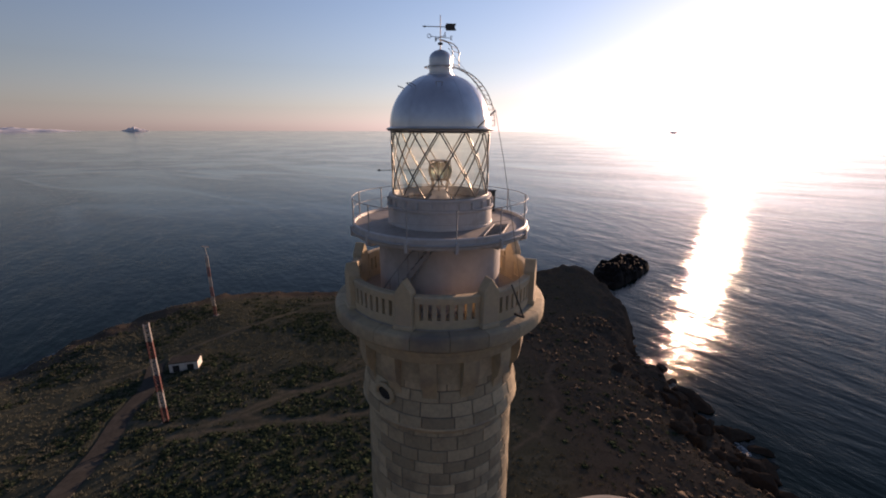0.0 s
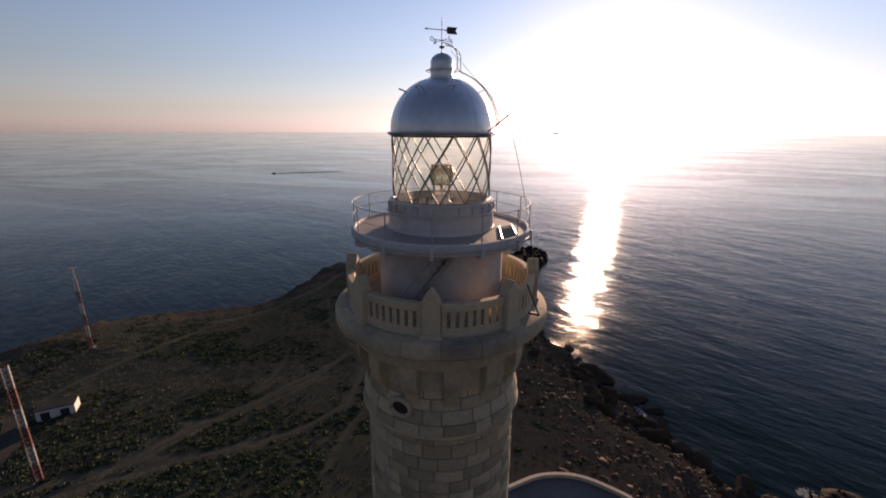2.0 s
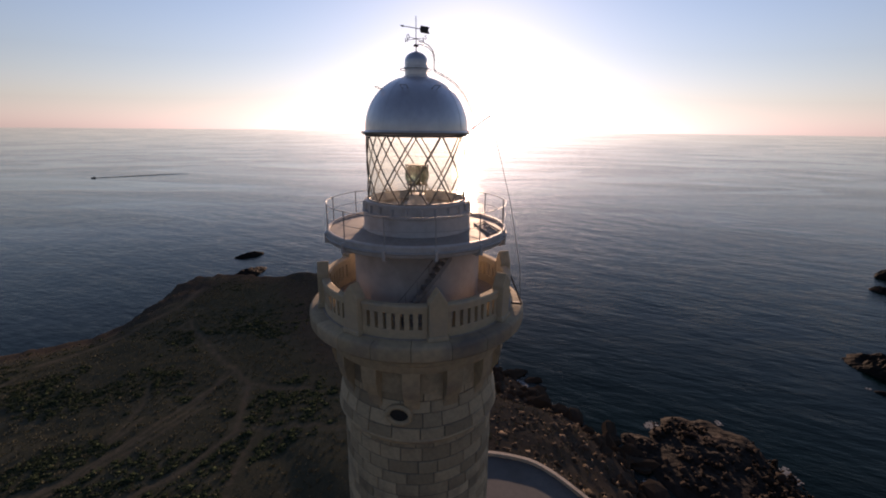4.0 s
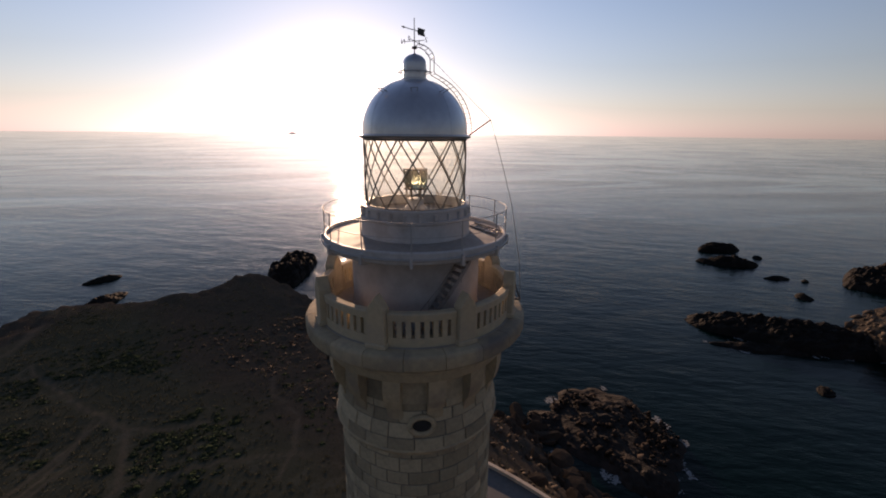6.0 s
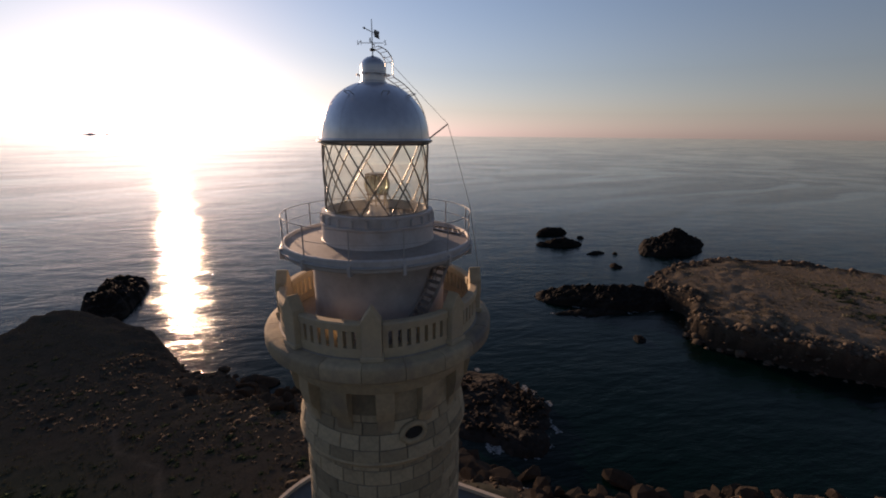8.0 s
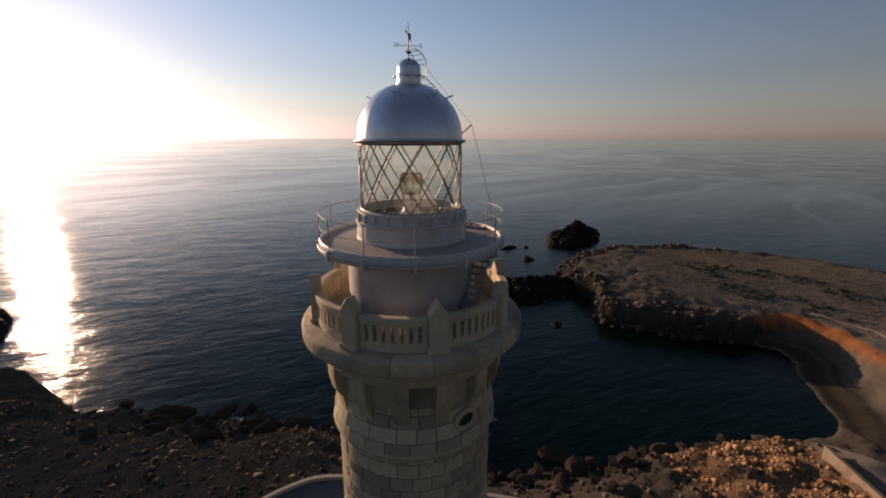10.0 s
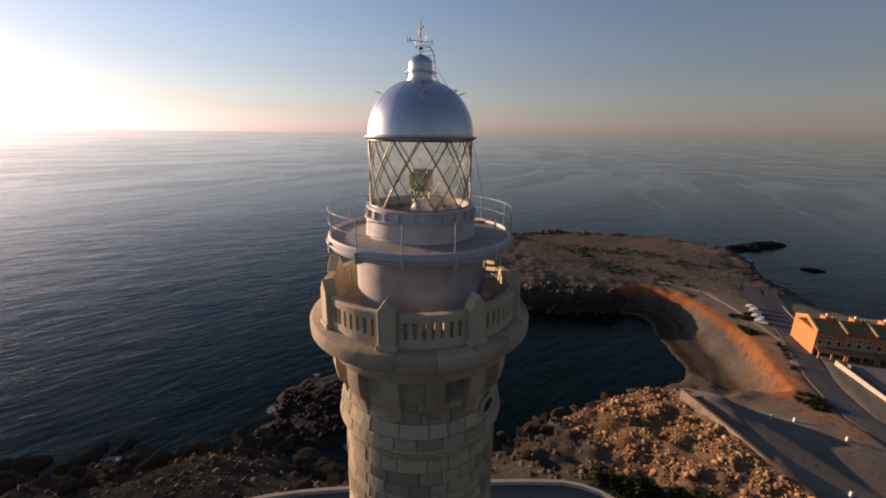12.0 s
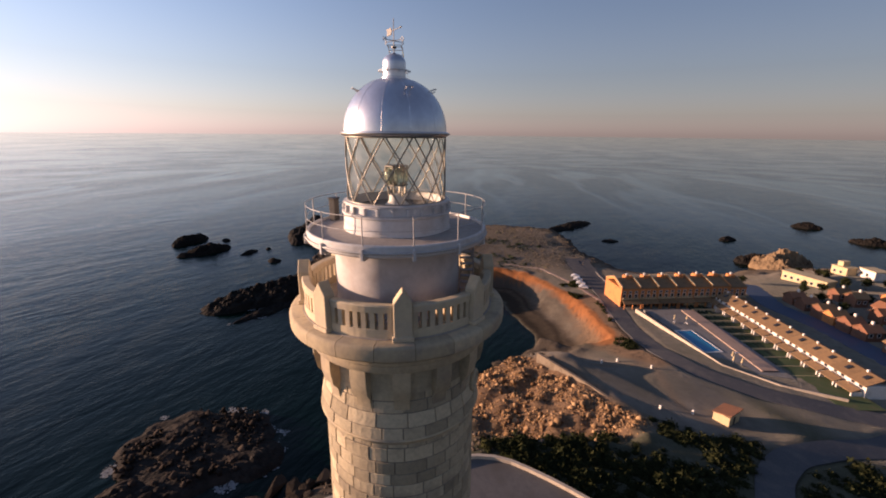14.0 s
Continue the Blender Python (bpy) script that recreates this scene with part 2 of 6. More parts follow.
M = {}
M["block"] = surface("limestone_block", (0.47, 0.385, 0.25), (0.365, 0.305, 0.205), 7, 0.7, 0.9, bump=0.045, vary=0.32, third=(0.23, 0.19, 0.135))
M["mortar"] = surface("old_mortar", (0.165, 0.145, 0.12), (0.12, 0.105, 0.09), 9, 1.0, 0.95, bump=0.02)
M["cornice"] = surface("cornice_stone", (0.485, 0.39, 0.245), (0.39, 0.315, 0.205), 5, 0.6, 0.88, bump=0.02, vary=0.16, third=(0.235, 0.20, 0.165))
M["parapet"] = surface("parapet_stone", (0.58, 0.475, 0.31), (0.50, 0.41, 0.27), 5, 0.7, 0.85, bump=0.012, vary=0.06, third=(0.40, 0.34, 0.27))
M["plaster"] = surface("pale_plaster", (0.52, 0.485, 0.465), (0.46, 0.43, 0.415), 4, 0.8, 0.75, bump=0.008, third=(0.36, 0.325, 0.305))
M["white_paint"] = surface("white_metal_paint", (0.60, 0.585, 0.57), (0.53, 0.515, 0.50), 5, 1.2, 0.55, bump=0.004, third=(0.41, 0.375, 0.34))
M["deck"] = surface("deck_sheet", (0.36, 0.32, 0.28), (0.28, 0.25, 0.22), 5, 1.0, 0.7, bump=0.006, third=(0.28, 0.24, 0.21))
M["silver"] = surface("silver_paint", (0.70, 0.71, 0.74), (0.62, 0.63, 0.67), 3, 0.9, 0.34, 0.85, bump=0.004, third=(0.52, 0.53, 0.57))
M["rail"] = surface("grey_rail_paint", (0.45, 0.44, 0.43), (0.36, 0.345, 0.33), 20, 3, 0.55, 0.1, bump=0.003)
M["stair_steel"] = surface("weathered_stair_steel", (0.34, 0.32, 0.31), (0.27, 0.25, 0.24), 9, 1.5, 0.6, 0.3, bump=0.005, third=(0.13, 0.075, 0.045))
M["bar"] = surface("bronze_bar", (0.30, 0.27, 0.22), (0.22, 0.20, 0.17), 20, 3, 0.42, 0.5, bump=0.003)
M["dark_metal"] = surface("dark_metal", (0.09, 0.085, 0.08), (0.06, 0.055, 0.05), 14, 3, 0.5, 0.5, bump=0.004)
M["brass"] = surface("dull_brass", (0.42, 0.31, 0.13), (0.30, 0.21, 0.09), 14, 3, 0.35, 0.9, bump=0.003)
# Near-black panels stand in for the shade inside openings.
M["opening"] = surface("shaded_opening", (0.03, 0.03, 0.03), (0.02, 0.02, 0.02), 4, 1, 0.9, bump=0.01)


def glass_like(name, tint, gloss_rough=0.02):
    n = Nodes(name)
    clear = n.add("ShaderNodeBsdfTransparent", Color=(*tint, 1))
    shine = n.add("ShaderNodeBsdfGlossy", Color=(1, 1, 1, 1), Roughness=gloss_rough)
    edge = n.add("ShaderNodeLayerWeight", Blend=0.12)
    both = n.tree.nodes.new("ShaderNodeMixShader")
    for s, v in zip(both.inputs, (n.maths("MULTIPLY", edge.outputs["Facing"], 0.35), clear.outputs[0], shine.outputs[0])):
        n.put(s, v)
    salt = n.add("ShaderNodeBsdfTranslucent", Color=(0.85, 0.83, 0.76, 1))
    hazed = n.tree.nodes.new("ShaderNodeMixShader")
    for s, v in zip(hazed.inputs, (n.maths("MULTIPLY", n.ramp(n.noise(1.6, 4), 0.3, 0.7), 0.10), both.outputs[0], salt.outputs[0])):
        n.put(s, v)
    n.tree.links.new(hazed.outputs[0], n.tree.nodes["Material Output"].inputs["Surface"])
    return n.mat


M["glass"] = glass_like("lantern_glass", (0.95, 0.95, 0.90))
lens = Nodes("lens_glass")
lens.bsdf.inputs["IOR"].default_value = 1.5
lens.bsdf.inputs["Transmission Weight"].default_value = 0.65
M["lens"] = lens.finish((0.50, 0.54, 0.40), 0.10)

# sea: small ripples on a long swell, smoother in wandering slicks
w = Nodes("sea_water")
ripple = w.noise(1.0, 4, 0.6, w.stretch(1.1, 2.2, 1, 66))
gust = w.ramp(w.noise(1.0, 3, 0.6, w.stretch(0.035, 0.075, 1, 50)), 0.36, 0.66)
ripple = w.maths("MULTIPLY", ripple, w.maths("ADD", w.maths("MULTIPLY", gust, 0.9), 0.35))
chop = w.noise(1.0, 3, 0.55, w.stretch(0.13, 0.31, 1, 56))
swell = w.noise(1.0, 2, 0.5, w.stretch(0.028, 0.075, 1, 66))
slick = w.ramp(w.noise(1.0, 4, 0.55, w.stretch(0.0018, 0.0085, 1, 40)), 0.42, 0.56)
height = w.maths("ADD", w.maths("MULTIPLY", ripple, WAVE_RIPPLE), w.maths("ADD", w.maths("MULTIPLY", chop, WAVE_CHOP), w.maths("MULTIPLY", swell, WAVE_SWELL)))
streak = w.ramp(w.maths("ABSOLUTE", w.maths("SUBTRACT", w.noise(1.0, 3, 0.5, w.stretch(0.0011, 0.0045, 1, 32)), 0.5)), 0.004, 0.028)
calm = w.maths("MULTIPLY", w.maths("ADD", w.maths("MULTIPLY", slick, 0.65), 0.40), w.maths("ADD", w.maths("MULTIPLY", streak, 0.65), 0.35))
out_at_sea = w.add("ShaderNodeVectorMath", Vector=w.coord.outputs["Object"])
out_at_sea.operation = "LENGTH"
offing = w.ramp(out_at_sea.outputs["Value"], 350, 1000)
calm = w.maths("ADD", w.maths("MULTIPLY", calm, offing), w.maths("SUBTRACT", 1.0, offing))
# Waves flatten with distance so the far sea blends into the hazy sky.
calm = w.maths("MULTIPLY", calm, w.maths("SUBTRACT", 1.0, w.maths("MULTIPLY", w.ramp(out_at_sea.outputs["Value"], 250, 2600), 0.32)))
calm = w.maths("MULTIPLY", calm, w.maths("SUBTRACT", 1.0, w.maths("MULTIPLY", w.ramp(out_at_sea.outputs["Value"], 1800, 4300), 0.9)))
height = w.maths("MULTIPLY", height, calm)
w.bump(height, 1.0, 1.0)
w.bsdf.inputs["IOR"].default_value = 1.333
# Extra reflectance brightens the streaks and slicks far out.
streak_sheen = w.maths("MULTIPLY", offing, w.maths("ADD", w.maths("MULTIPLY", w.maths("SUBTRACT", 1.0, streak), 0.5), w.maths("MULTIPLY", w.maths("SUBTRACT", 1.0, slick), 0.22)))
w.put(w.bsdf.inputs["Specular IOR Level"], w.maths("ADD", streak_sheen, 0.16))
M["water"] = w.finish((0.0006, 0.0070, 0.0056), w.maths("ADD", w.maths("MULTIPLY", slick, 0.04), 0.065))

# ground: dry soil and low scrub, bare rock where it is steep or by the shore, trodden paths, beach sand
g = Nodes("headland_ground")
geo = g.tree.nodes.new("ShaderNodeNewGeometry")
flat = g.add("ShaderNodeSeparateXYZ", Vector=geo.outputs["Normal"]).outputs[2]
n1, n2, n3 = g.noise(0.05, 5, 0.6), g.noise(0.45, 5, 0.65), g.noise(2.6, 5, 0.7)
soil = g.mix(g.ramp(n2, 0.35, 0.65), (0.106, 0.107, 0.081), (0.176, 0.172, 0.129))
green = g.mix(g.ramp(n3, 0.3, 0.7), (0.064, 0.066, 0.045), (0.097, 0.095, 0.066))
veg = g.maths("MULTIPLY", g.ramp(g.maths("ADD", n2, g.maths("MULTIPLY", n1, 0.5)), 0.52, 0.70), g.attr("scrub"))
col = g.mix(veg, soil, green)
rock = g.mix(g.ramp(n3, 0.3, 0.7), (0.064, 0.053, 0.041), (0.130, 0.105, 0.080))
rock = g.mix(g.ramp(n2, 0.52, 0.7), rock, (0.060, 0.049, 0.038))
col = g.mix(g.maths("MAXIMUM", g.ramp(flat, 0.90, 0.72), g.attr("rock")), col, rock)
wet_dark = g.mix(g.ramp(n3, 0.3, 0.7), (0.030, 0.026, 0.022), (0.060, 0.050, 0.040))
col = g.mix(g.attr("wet_dark"), col, wet_dark)
sandc = g.mix(g.ramp(n2, 0.3, 0.7), (0.070, 0.056, 0.040), (0.105, 0.084, 0.060))
sandc = g.mix(g.maths("MULTIPLY", g.attr("damp"), 0.75), sandc, (0.030, 0.026, 0.021))
col = g.mix(g.attr("sand"), col, sandc)
clay = g.mix(g.ramp(n2, 0.3, 0.7), (0.42, 0.175, 0.066), (0.25, 0.105, 0.046))
dust = g.mix(g.ramp(n3, 0.3, 0.7), (0.15, 0.122, 0.090), (0.22, 0.180, 0.135))
lotc = g.mix(g.ramp(n2, 0.3, 0.7), (0.165, 0.148, 0.125), (0.235, 0.208, 0.172))
col = g.mix(g.attr("lot"), col, lotc)
dunec = g.mix(g.ramp(n2, 0.3, 0.7), (0.158, 0.128, 0.095), (0.245, 0.200, 0.150))
col = g.mix(g.attr("dune"), col, g.mix(g.ramp(g.maths("ADD", n2, g.maths("MULTIPLY", n1, 0.7)), 0.86, 0.98), dunec, (0.11, 0.088, 0.060)))
col = g.mix(g.maths("MULTIPLY", g.attr("path"), g.ramp(n3, 0.15, 0.5)), col, dust)
# Bank tone is made brighter and more orange for the sunlight on it.
bank_lit = g.mix(g.ramp(n3, 0.3, 0.7), (0.150, 0.094, 0.056), (0.300, 0.195, 0.120))
col = g.mix(g.attr("bank"), col, g.mix(g.ramp(n2, 0.5, 0.7), bank_lit, (0.07, 0.048, 0.032)))
col = g.mix(g.attr("clay"), col, clay)
g.bump(g.maths("ADD", n3, g.maths("MULTIPLY", n2, 1.6)), 0.6, 0.18)
g.bsdf.inputs["Diffuse Roughness"].default_value = 1.0
g.bsdf.inputs["Specular IOR Level"].default_value = 0.0
M["ground"] = g.finish(col, 0.95)

r = Nodes("shore_rock")
r1, r2 = r.noise(0.5, 6, 0.7), r.noise(3.0, 6, 0.7)
rc = r.mix(r.ramp(r2, 0.3, 0.7), (0.042, 0.034, 0.027), (0.090, 0.070, 0.052))
rc = r.mix(r.ramp(r1, 0.5, 0.68), rc, (0.066, 0.052, 0.040))
rinfo = r.tree.nodes.new("ShaderNodeObjectInfo")
rc = r.mix(rinfo.outputs["Random"], rc, r.mix(0.5, rc, (0.085, 0.072, 0.058)))
r.bump(r.maths("ADD", r2, r.maths("MULTIPLY", r1, 1.5)), 0.9, 0.3)
r.bsdf.inputs["Diffuse Roughness"].default_value = 1.0
r.bsdf.inputs["Specular IOR Level"].default_value = 0.0
M["rock"] = r.finish(rc, 0.9)
M["sea_rock"] = surface("dark_sea_rock", (0.018, 0.016, 0.014), (0.010, 0.0092, 0.0085), 1.8, 0.25, 0.8, bump=0.22, third=(0.030, 0.025, 0.020))

M["reef"] = surface("brown_reef_rock", (0.034, 0.029, 0.025), (0.018, 0.0165, 0.015), 0.9, 0.18, 0.85, bump=0.35, third=(0.045, 0.035, 0.029))
M["asphalt"] = surface("worn_asphalt", (0.082, 0.083, 0.088), (0.108, 0.107, 0.110), 3, 0.25, 0.95, bump=0.01, third=(0.135, 0.128, 0.120))
M["concrete"] = surface("grey_concrete", (0.155, 0.150, 0.145), (0.20, 0.192, 0.182), 2, 0.3, 0.9, bump=0.01, third=(0.125, 0.115, 0.105))
M["yard"] = surface("yard_paving", (0.085, 0.082, 0.080), (0.112, 0.107, 0.102), 1.2, 0.15, 0.92, bump=0.01, third=(0.070, 0.064, 0.058))
M["kerb"] = surface("pale_wall_render", (0.50, 0.42, 0.32), (0.42, 0.35, 0.27), 3, 0.5, 0.85, bump=0.01, third=(0.33, 0.27, 0.21))
M["lot_stone"] = surface("tan_wall_stone", (0.24, 0.195, 0.145), (0.175, 0.14, 0.105), 2, 0.4, 0.9, bump=0.03, third=(0.12, 0.092, 0.066))
M["ochre_stone"] = surface("ochre_retaining_wall", (0.44, 0.26, 0.105), (0.36, 0.205, 0.085), 2, 0.4, 0.9, bump=0.02, third=(0.26, 0.15, 0.07))
M["paving"] = surface("pink_paving", (0.36, 0.26, 0.20), (0.30, 0.21, 0.165), 3, 0.3, 0.85, bump=0.01, third=(0.25, 0.18, 0.14))
M["white_wall"] = surface("white_house_render", (0.70, 0.66, 0.60), (0.62, 0.58, 0.53), 2, 0.4, 0.8, bump=0.008, third=(0.52, 0.48, 0.43))
M["ochre_wall"] = surface("ochre_house_render", (0.56, 0.215, 0.062), (0.48, 0.18, 0.052), 2, 0.4, 0.85, bump=0.008, third=(0.38, 0.15, 0.055))
M["cream_wall"] = surface("cream_house_render", (0.56, 0.44, 0.25), (0.48, 0.37, 0.21), 2, 0.4, 0.85, bump=0.008)
M["tile"] = surface("brown_roof_tile", (0.235, 0.140, 0.062), (0.175, 0.105, 0.050), 3, 0.4, 0.85, bump=0.03, vary=0.15, third=(0.13, 0.085, 0.048))
M["orange_tile"] = surface("terracotta_tile", (0.26, 0.115, 0.055), (0.20, 0.085, 0.042), 3, 0.4, 0.85, bump=0.03, vary=0.15, third=(0.15, 0.075, 0.045))
M["window"] = surface("dark_window", (0.025, 0.03, 0.035), (0.02, 0.022, 0.028), 2, 1, 0.15, bump=0.0)
# Both mast paints are faded, and darkened further for shade on the masts.
M["red_band"] = surface("faded_shaded_red_paint", (0.17, 0.055, 0.048), (0.13, 0.045, 0.040), 5, 1, 0.6, bump=0.005)
M["white_band"] = surface("faded_shaded_white_paint", (0.33, 0.31, 0.29), (0.27, 0.255, 0.24), 5, 1, 0.6, bump=0.005)
M["pool_tile"] = surface("pool_tile", (0.03, 0.28, 0.50), (0.025, 0.24, 0.45), 3, 0.5, 0.3, bump=0.003)
pw = Nodes("pool_water")
pw.bump(pw.noise(1.5, 3), 0.15, 0.05)
pw.bsdf.inputs["IOR"].default_value, pw.bsdf.inputs["Transmission Weight"].default_value = 1.33, 0.5
M["pool_water"] = pw.finish((0.03, 0.30, 0.55), 0.06)
M["car_white"] = surface("white_car_paint", (0.75, 0.75, 0.76), (0.70, 0.70, 0.71), 3, 0.6, 0.2, bump=0.0)
M["tyre"] = surface("tyre_rubber", (0.02, 0.02, 0.02), (0.03, 0.03, 0.03), 8, 1, 0.9, bump=0.005)
M["sand_rock"] = surface("tan_headland_rock", (0.24, 0.165, 0.095), (0.17, 0.115, 0.068), 0.6, 0.12, 0.9, bump=0.4, third=(0.07, 0.052, 0.036))
M["street"] = surface("pale_street", (0.035, 0.062, 0.115), (0.045, 0.072, 0.125), 2, 0.2, 0.7, bump=0.01, third=(0.06, 0.08, 0.12))
M["hedge"] = surface("clipped_hedge", (0.030, 0.042, 0.016), (0.018, 0.026, 0.010), 5, 0.6, 0.95, bump=0.12)
M["bark"] = surface("grey_bark", (0.10, 0.08, 0.06), (0.07, 0.055, 0.04), 6, 1, 0.95, bump=0.03)
M["brick_wall"] = surface("brown_brick_render", (0.20, 0.085, 0.045), (0.16, 0.070, 0.040), 2, 0.4, 0.9, bump=0.01, third=(0.13, 0.065, 0.04))
M["track"] = surface("trodden_track", (0.042, 0.040, 0.037), (0.060, 0.057, 0.051), 1.5, 0.25, 0.95, bump=0.03, third=(0.075, 0.07, 0.062))
M["hull"] = surface("white_hull_paint", (0.75, 0.75, 0.75), (0.68, 0.68, 0.68), 2, 0.4, 0.4, bump=0.002)
# Haze is put into the pale base colour of the far islands.
M["hazed_rock"] = surface("haze_pale_island_rock", (0.80, 0.76, 0.76), (0.74, 0.71, 0.72), 0.02, 0.01, 0.95, bump=0.5)
for key in ("sea_rock", "reef", "sand_rock", "track", "asphalt", "lot_stone"):       # dry or rough, with no sheen
    M[key].node_tree.nodes["Principled BSDF"].inputs["Specular IOR Level"].default_value = 0.05 if key in ("sea_rock", "reef") else 0.0
M["foam"] = surface("sea_foam", (0.26, 0.275, 0.28), (0.12, 0.135, 0.14), 2, 0.5, 0.8, bump=0.03)
M["lawn"] = surface("garden_lawn", (0.055, 0.085, 0.025), (0.04, 0.065, 0.02), 3, 0.3, 0.95, bump=0.03, third=(0.09, 0.085, 0.04))


def leaf_material(name, a, b):
    n = Nodes(name)
    isl = n.tree.nodes.new("ShaderNodeNewGeometry").outputs["Random Per Island"]
    col = n.mix(isl, a, b)
    n.bump(n.noise(6, 3), 0.4, 0.05)
    n.bsdf.inputs["Specular IOR Level"].default_value = 0.0
    return n.finish(col, 0.85)


M["scrub"] = leaf_material("scrub_leaf", (0.020, 0.030, 0.018), (0.044, 0.058, 0.034))
M["bush"] = leaf_material("bush_leaf", (0.014, 0.019, 0.009), (0.036, 0.039, 0.017))
# Rubble tones carry some of the bank's orange sunlight.
M["rubble"] = leaf_material("broken_rubble", (0.12, 0.068, 0.034), (0.40, 0.255, 0.135))
M["shade_tuft"] = leaf_material("shade_tuft_blade", (0.155, 0.124, 0.086), (0.29, 0.235, 0.162))
M["point_stone"] = leaf_material("broken_point_stone", (0.050, 0.042, 0.034), (0.125, 0.102, 0.080))
M["reef_stone"] = leaf_material("broken_reef_stone", (0.016, 0.0145, 0.013), (0.058, 0.047, 0.039))
M["dry_grass"] = leaf_material("dry_grass_blade", (0.102, 0.104, 0.074), (0.184, 0.178, 0.126))
far_block = Nodes("far_limestone_block")
fb_isl = far_block.tree.nodes.new("ShaderNodeNewGeometry").outputs["Random Per Island"]
fb = far_block.mix(far_block.ramp(far_block.noise(7, 6), 0.35, 0.65), (0.475, 0.39, 0.255), (0.37, 0.31, 0.21))
fb = far_block.mix(far_block.maths("MULTIPLY", fb_isl, 0.6), fb, (0.25, 0.215, 0.17))
far_block.bump(far_block.noise(7, 6), 0.7, 0.03)
M["far_block"] = far_block.finish(fb, 0.9)

# ---- mesh tools ----
def mesh_of(name, verts, faces, material, smooth=False):
    me = bpy.data.meshes.new(name)
    me.from_pydata([tuple(v) for v in verts], [], faces)
    me.materials.append(material)
    if smooth:
        me.polygons.foreach_set("use_smooth", [True] * len(me.polygons))
    me.update()
    return me


def part(name, bm, material, parent, label="", smooth=None):
    """Links a bmesh (or a ready mesh) as one mesh object under a thing or a part. smooth: the angle under which edges are smooth."""
    if isinstance(bm, bpy.types.Mesh):
        me = bm
    else:
        bmesh.ops.recalc_face_normals(bm, faces=bm.faces[:])
        if smooth:
            for f in bm.faces:
                f.smooth = True
            for e in bm.edges:
                if len(e.link_faces) == 2 and e.calc_face_angle(0) > radians(smooth):
                    e.smooth = False
        me = bpy.data.meshes.new(name)
        bm.to_mesh(me)
        bm.free()
        me.materials.append(material)
    ob = new(name, me)
    if parent:
        ob.parent = parent
    return tagged(ob, label) if label else ob


def thing(name, label, category, at=(0, 0, 0), turn=0.0, group="", kind=""):
    ob = new(name)
    ob.empty_display_size = 0.3
    ob.matrix_world = pose(*at, 0, 0, turn)
    return tagged(ob, label, category, group, kind)


def spin(bm, profile, a0=0.0, a1=360.0, segs=48, closed=False):
    """Turns a profile of (radius, height) about the z axis. closed: the profile is a ring, and ends of a part turn are capped."""
    whole = abs(a1 - a0) >= 359.9
    count = segs if whole else segs + 1
    rings = []
    for i in range(count):
        a = radians(a0 + (a1 - a0) * i / segs)
        rings.append([bm.verts.new((r * math.cos(a), r * math.sin(a), z)) for r, z in profile])
    n = len(profile)
    for i in range(segs):
        p, q = rings[i], rings[(i + 1) % count]
        for j in range(n if closed else n - 1):
            k = (j + 1) % n
            bm.faces.new((p[j], q[j], q[k], p[k]))
    if closed and not whole:
        bm.faces.new(rings[0])
        bm.faces.new(rings[-1][::-1])
    return bm


def arc_box(bm, r0, r1, z0, z1, a0, a1, segs=4):
    return spin(bm, [(r0, z0), (r1, z0), (r1, z1), (r0, z1)], a0, a1, segs, True)


def rod(bm, a, b, radius, sides=6, end=None):
    a, b = Vector(a), Vector(b)
    m = Matrix.Translation((a + b) / 2) @ (b - a).to_track_quat("Z", "Y").to_matrix().to_4x4()
    bmesh.ops.create_cone(bm, cap_ends=True, segments=sides, radius1=radius, radius2=end if end is not None else radius, depth=(b - a).length, matrix=m)
    return bm


def pipe(bm, points, radius, sides=6, closed=False):
    """A round tube along a line of points."""
    pts = [Vector(p) for p in points]
    n, rings = len(pts), []
    for i, p in enumerate(pts):
        before = pts[(i - 1) % n] if closed or i else p
        after = pts[(i + 1) % n] if closed or i < n - 1 else p
        q = (after - before).to_track_quat("Z", "Y")
        rings.append([bm.verts.new(p + q @ Vector((radius * math.cos(2 * math.pi * k / sides), radius * math.sin(2 * math.pi * k / sides), 0))) for k in range(sides)])
    for i in range(n if closed else n - 1):
        p, q = rings[i], rings[(i + 1) % n]
        for k in range(sides):
            bm.faces.new((p[k], p[(k + 1) % sides], q[(k + 1) % sides], q[k]))
    if not closed:
        bm.faces.new(rings[0][::-1])
        bm.faces.new(rings[-1])
    return bm


def box(bm, x0, x1, y0, y1, z0, z1, m=None, bevel=0.0):
    mm = Matrix.Translation(((x0 + x1) / 2, (y0 + y1) / 2, (z0 + z1) / 2)) @ Matrix.Diagonal((x1 - x0, y1 - y0, z1 - z0, 1))
    made = bmesh.ops.create_cube(bm, size=1, matrix=(m @ mm) if m else mm)
    if bevel:
        bmesh.ops.bevel(bm, geom=list({e for v in made["verts"] for e in v.link_edges}), offset=bevel, segments=1, affect="EDGES")
    return bm


def ring_points(r, z, n=72, a0=0.0, a1=360.0):
    full = a1 - a0 >= 359.9
    return [(r * math.cos(radians(a0 + (a1 - a0) * i / (n if full else n - 1))), r * math.sin(radians(a0 + (a1 - a0) * i / (n if full else n - 1))), z) for i in range(n)]


def polar(r, deg, z):
    return (r * math.cos(radians(deg)), r * math.sin(radians(deg)), z)


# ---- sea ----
# The sheet ends nearer than the true horizon, so its far part lifts by the difference in dip, to set the horizon for
# the camera's view.
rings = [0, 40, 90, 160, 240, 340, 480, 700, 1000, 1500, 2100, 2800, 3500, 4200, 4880]
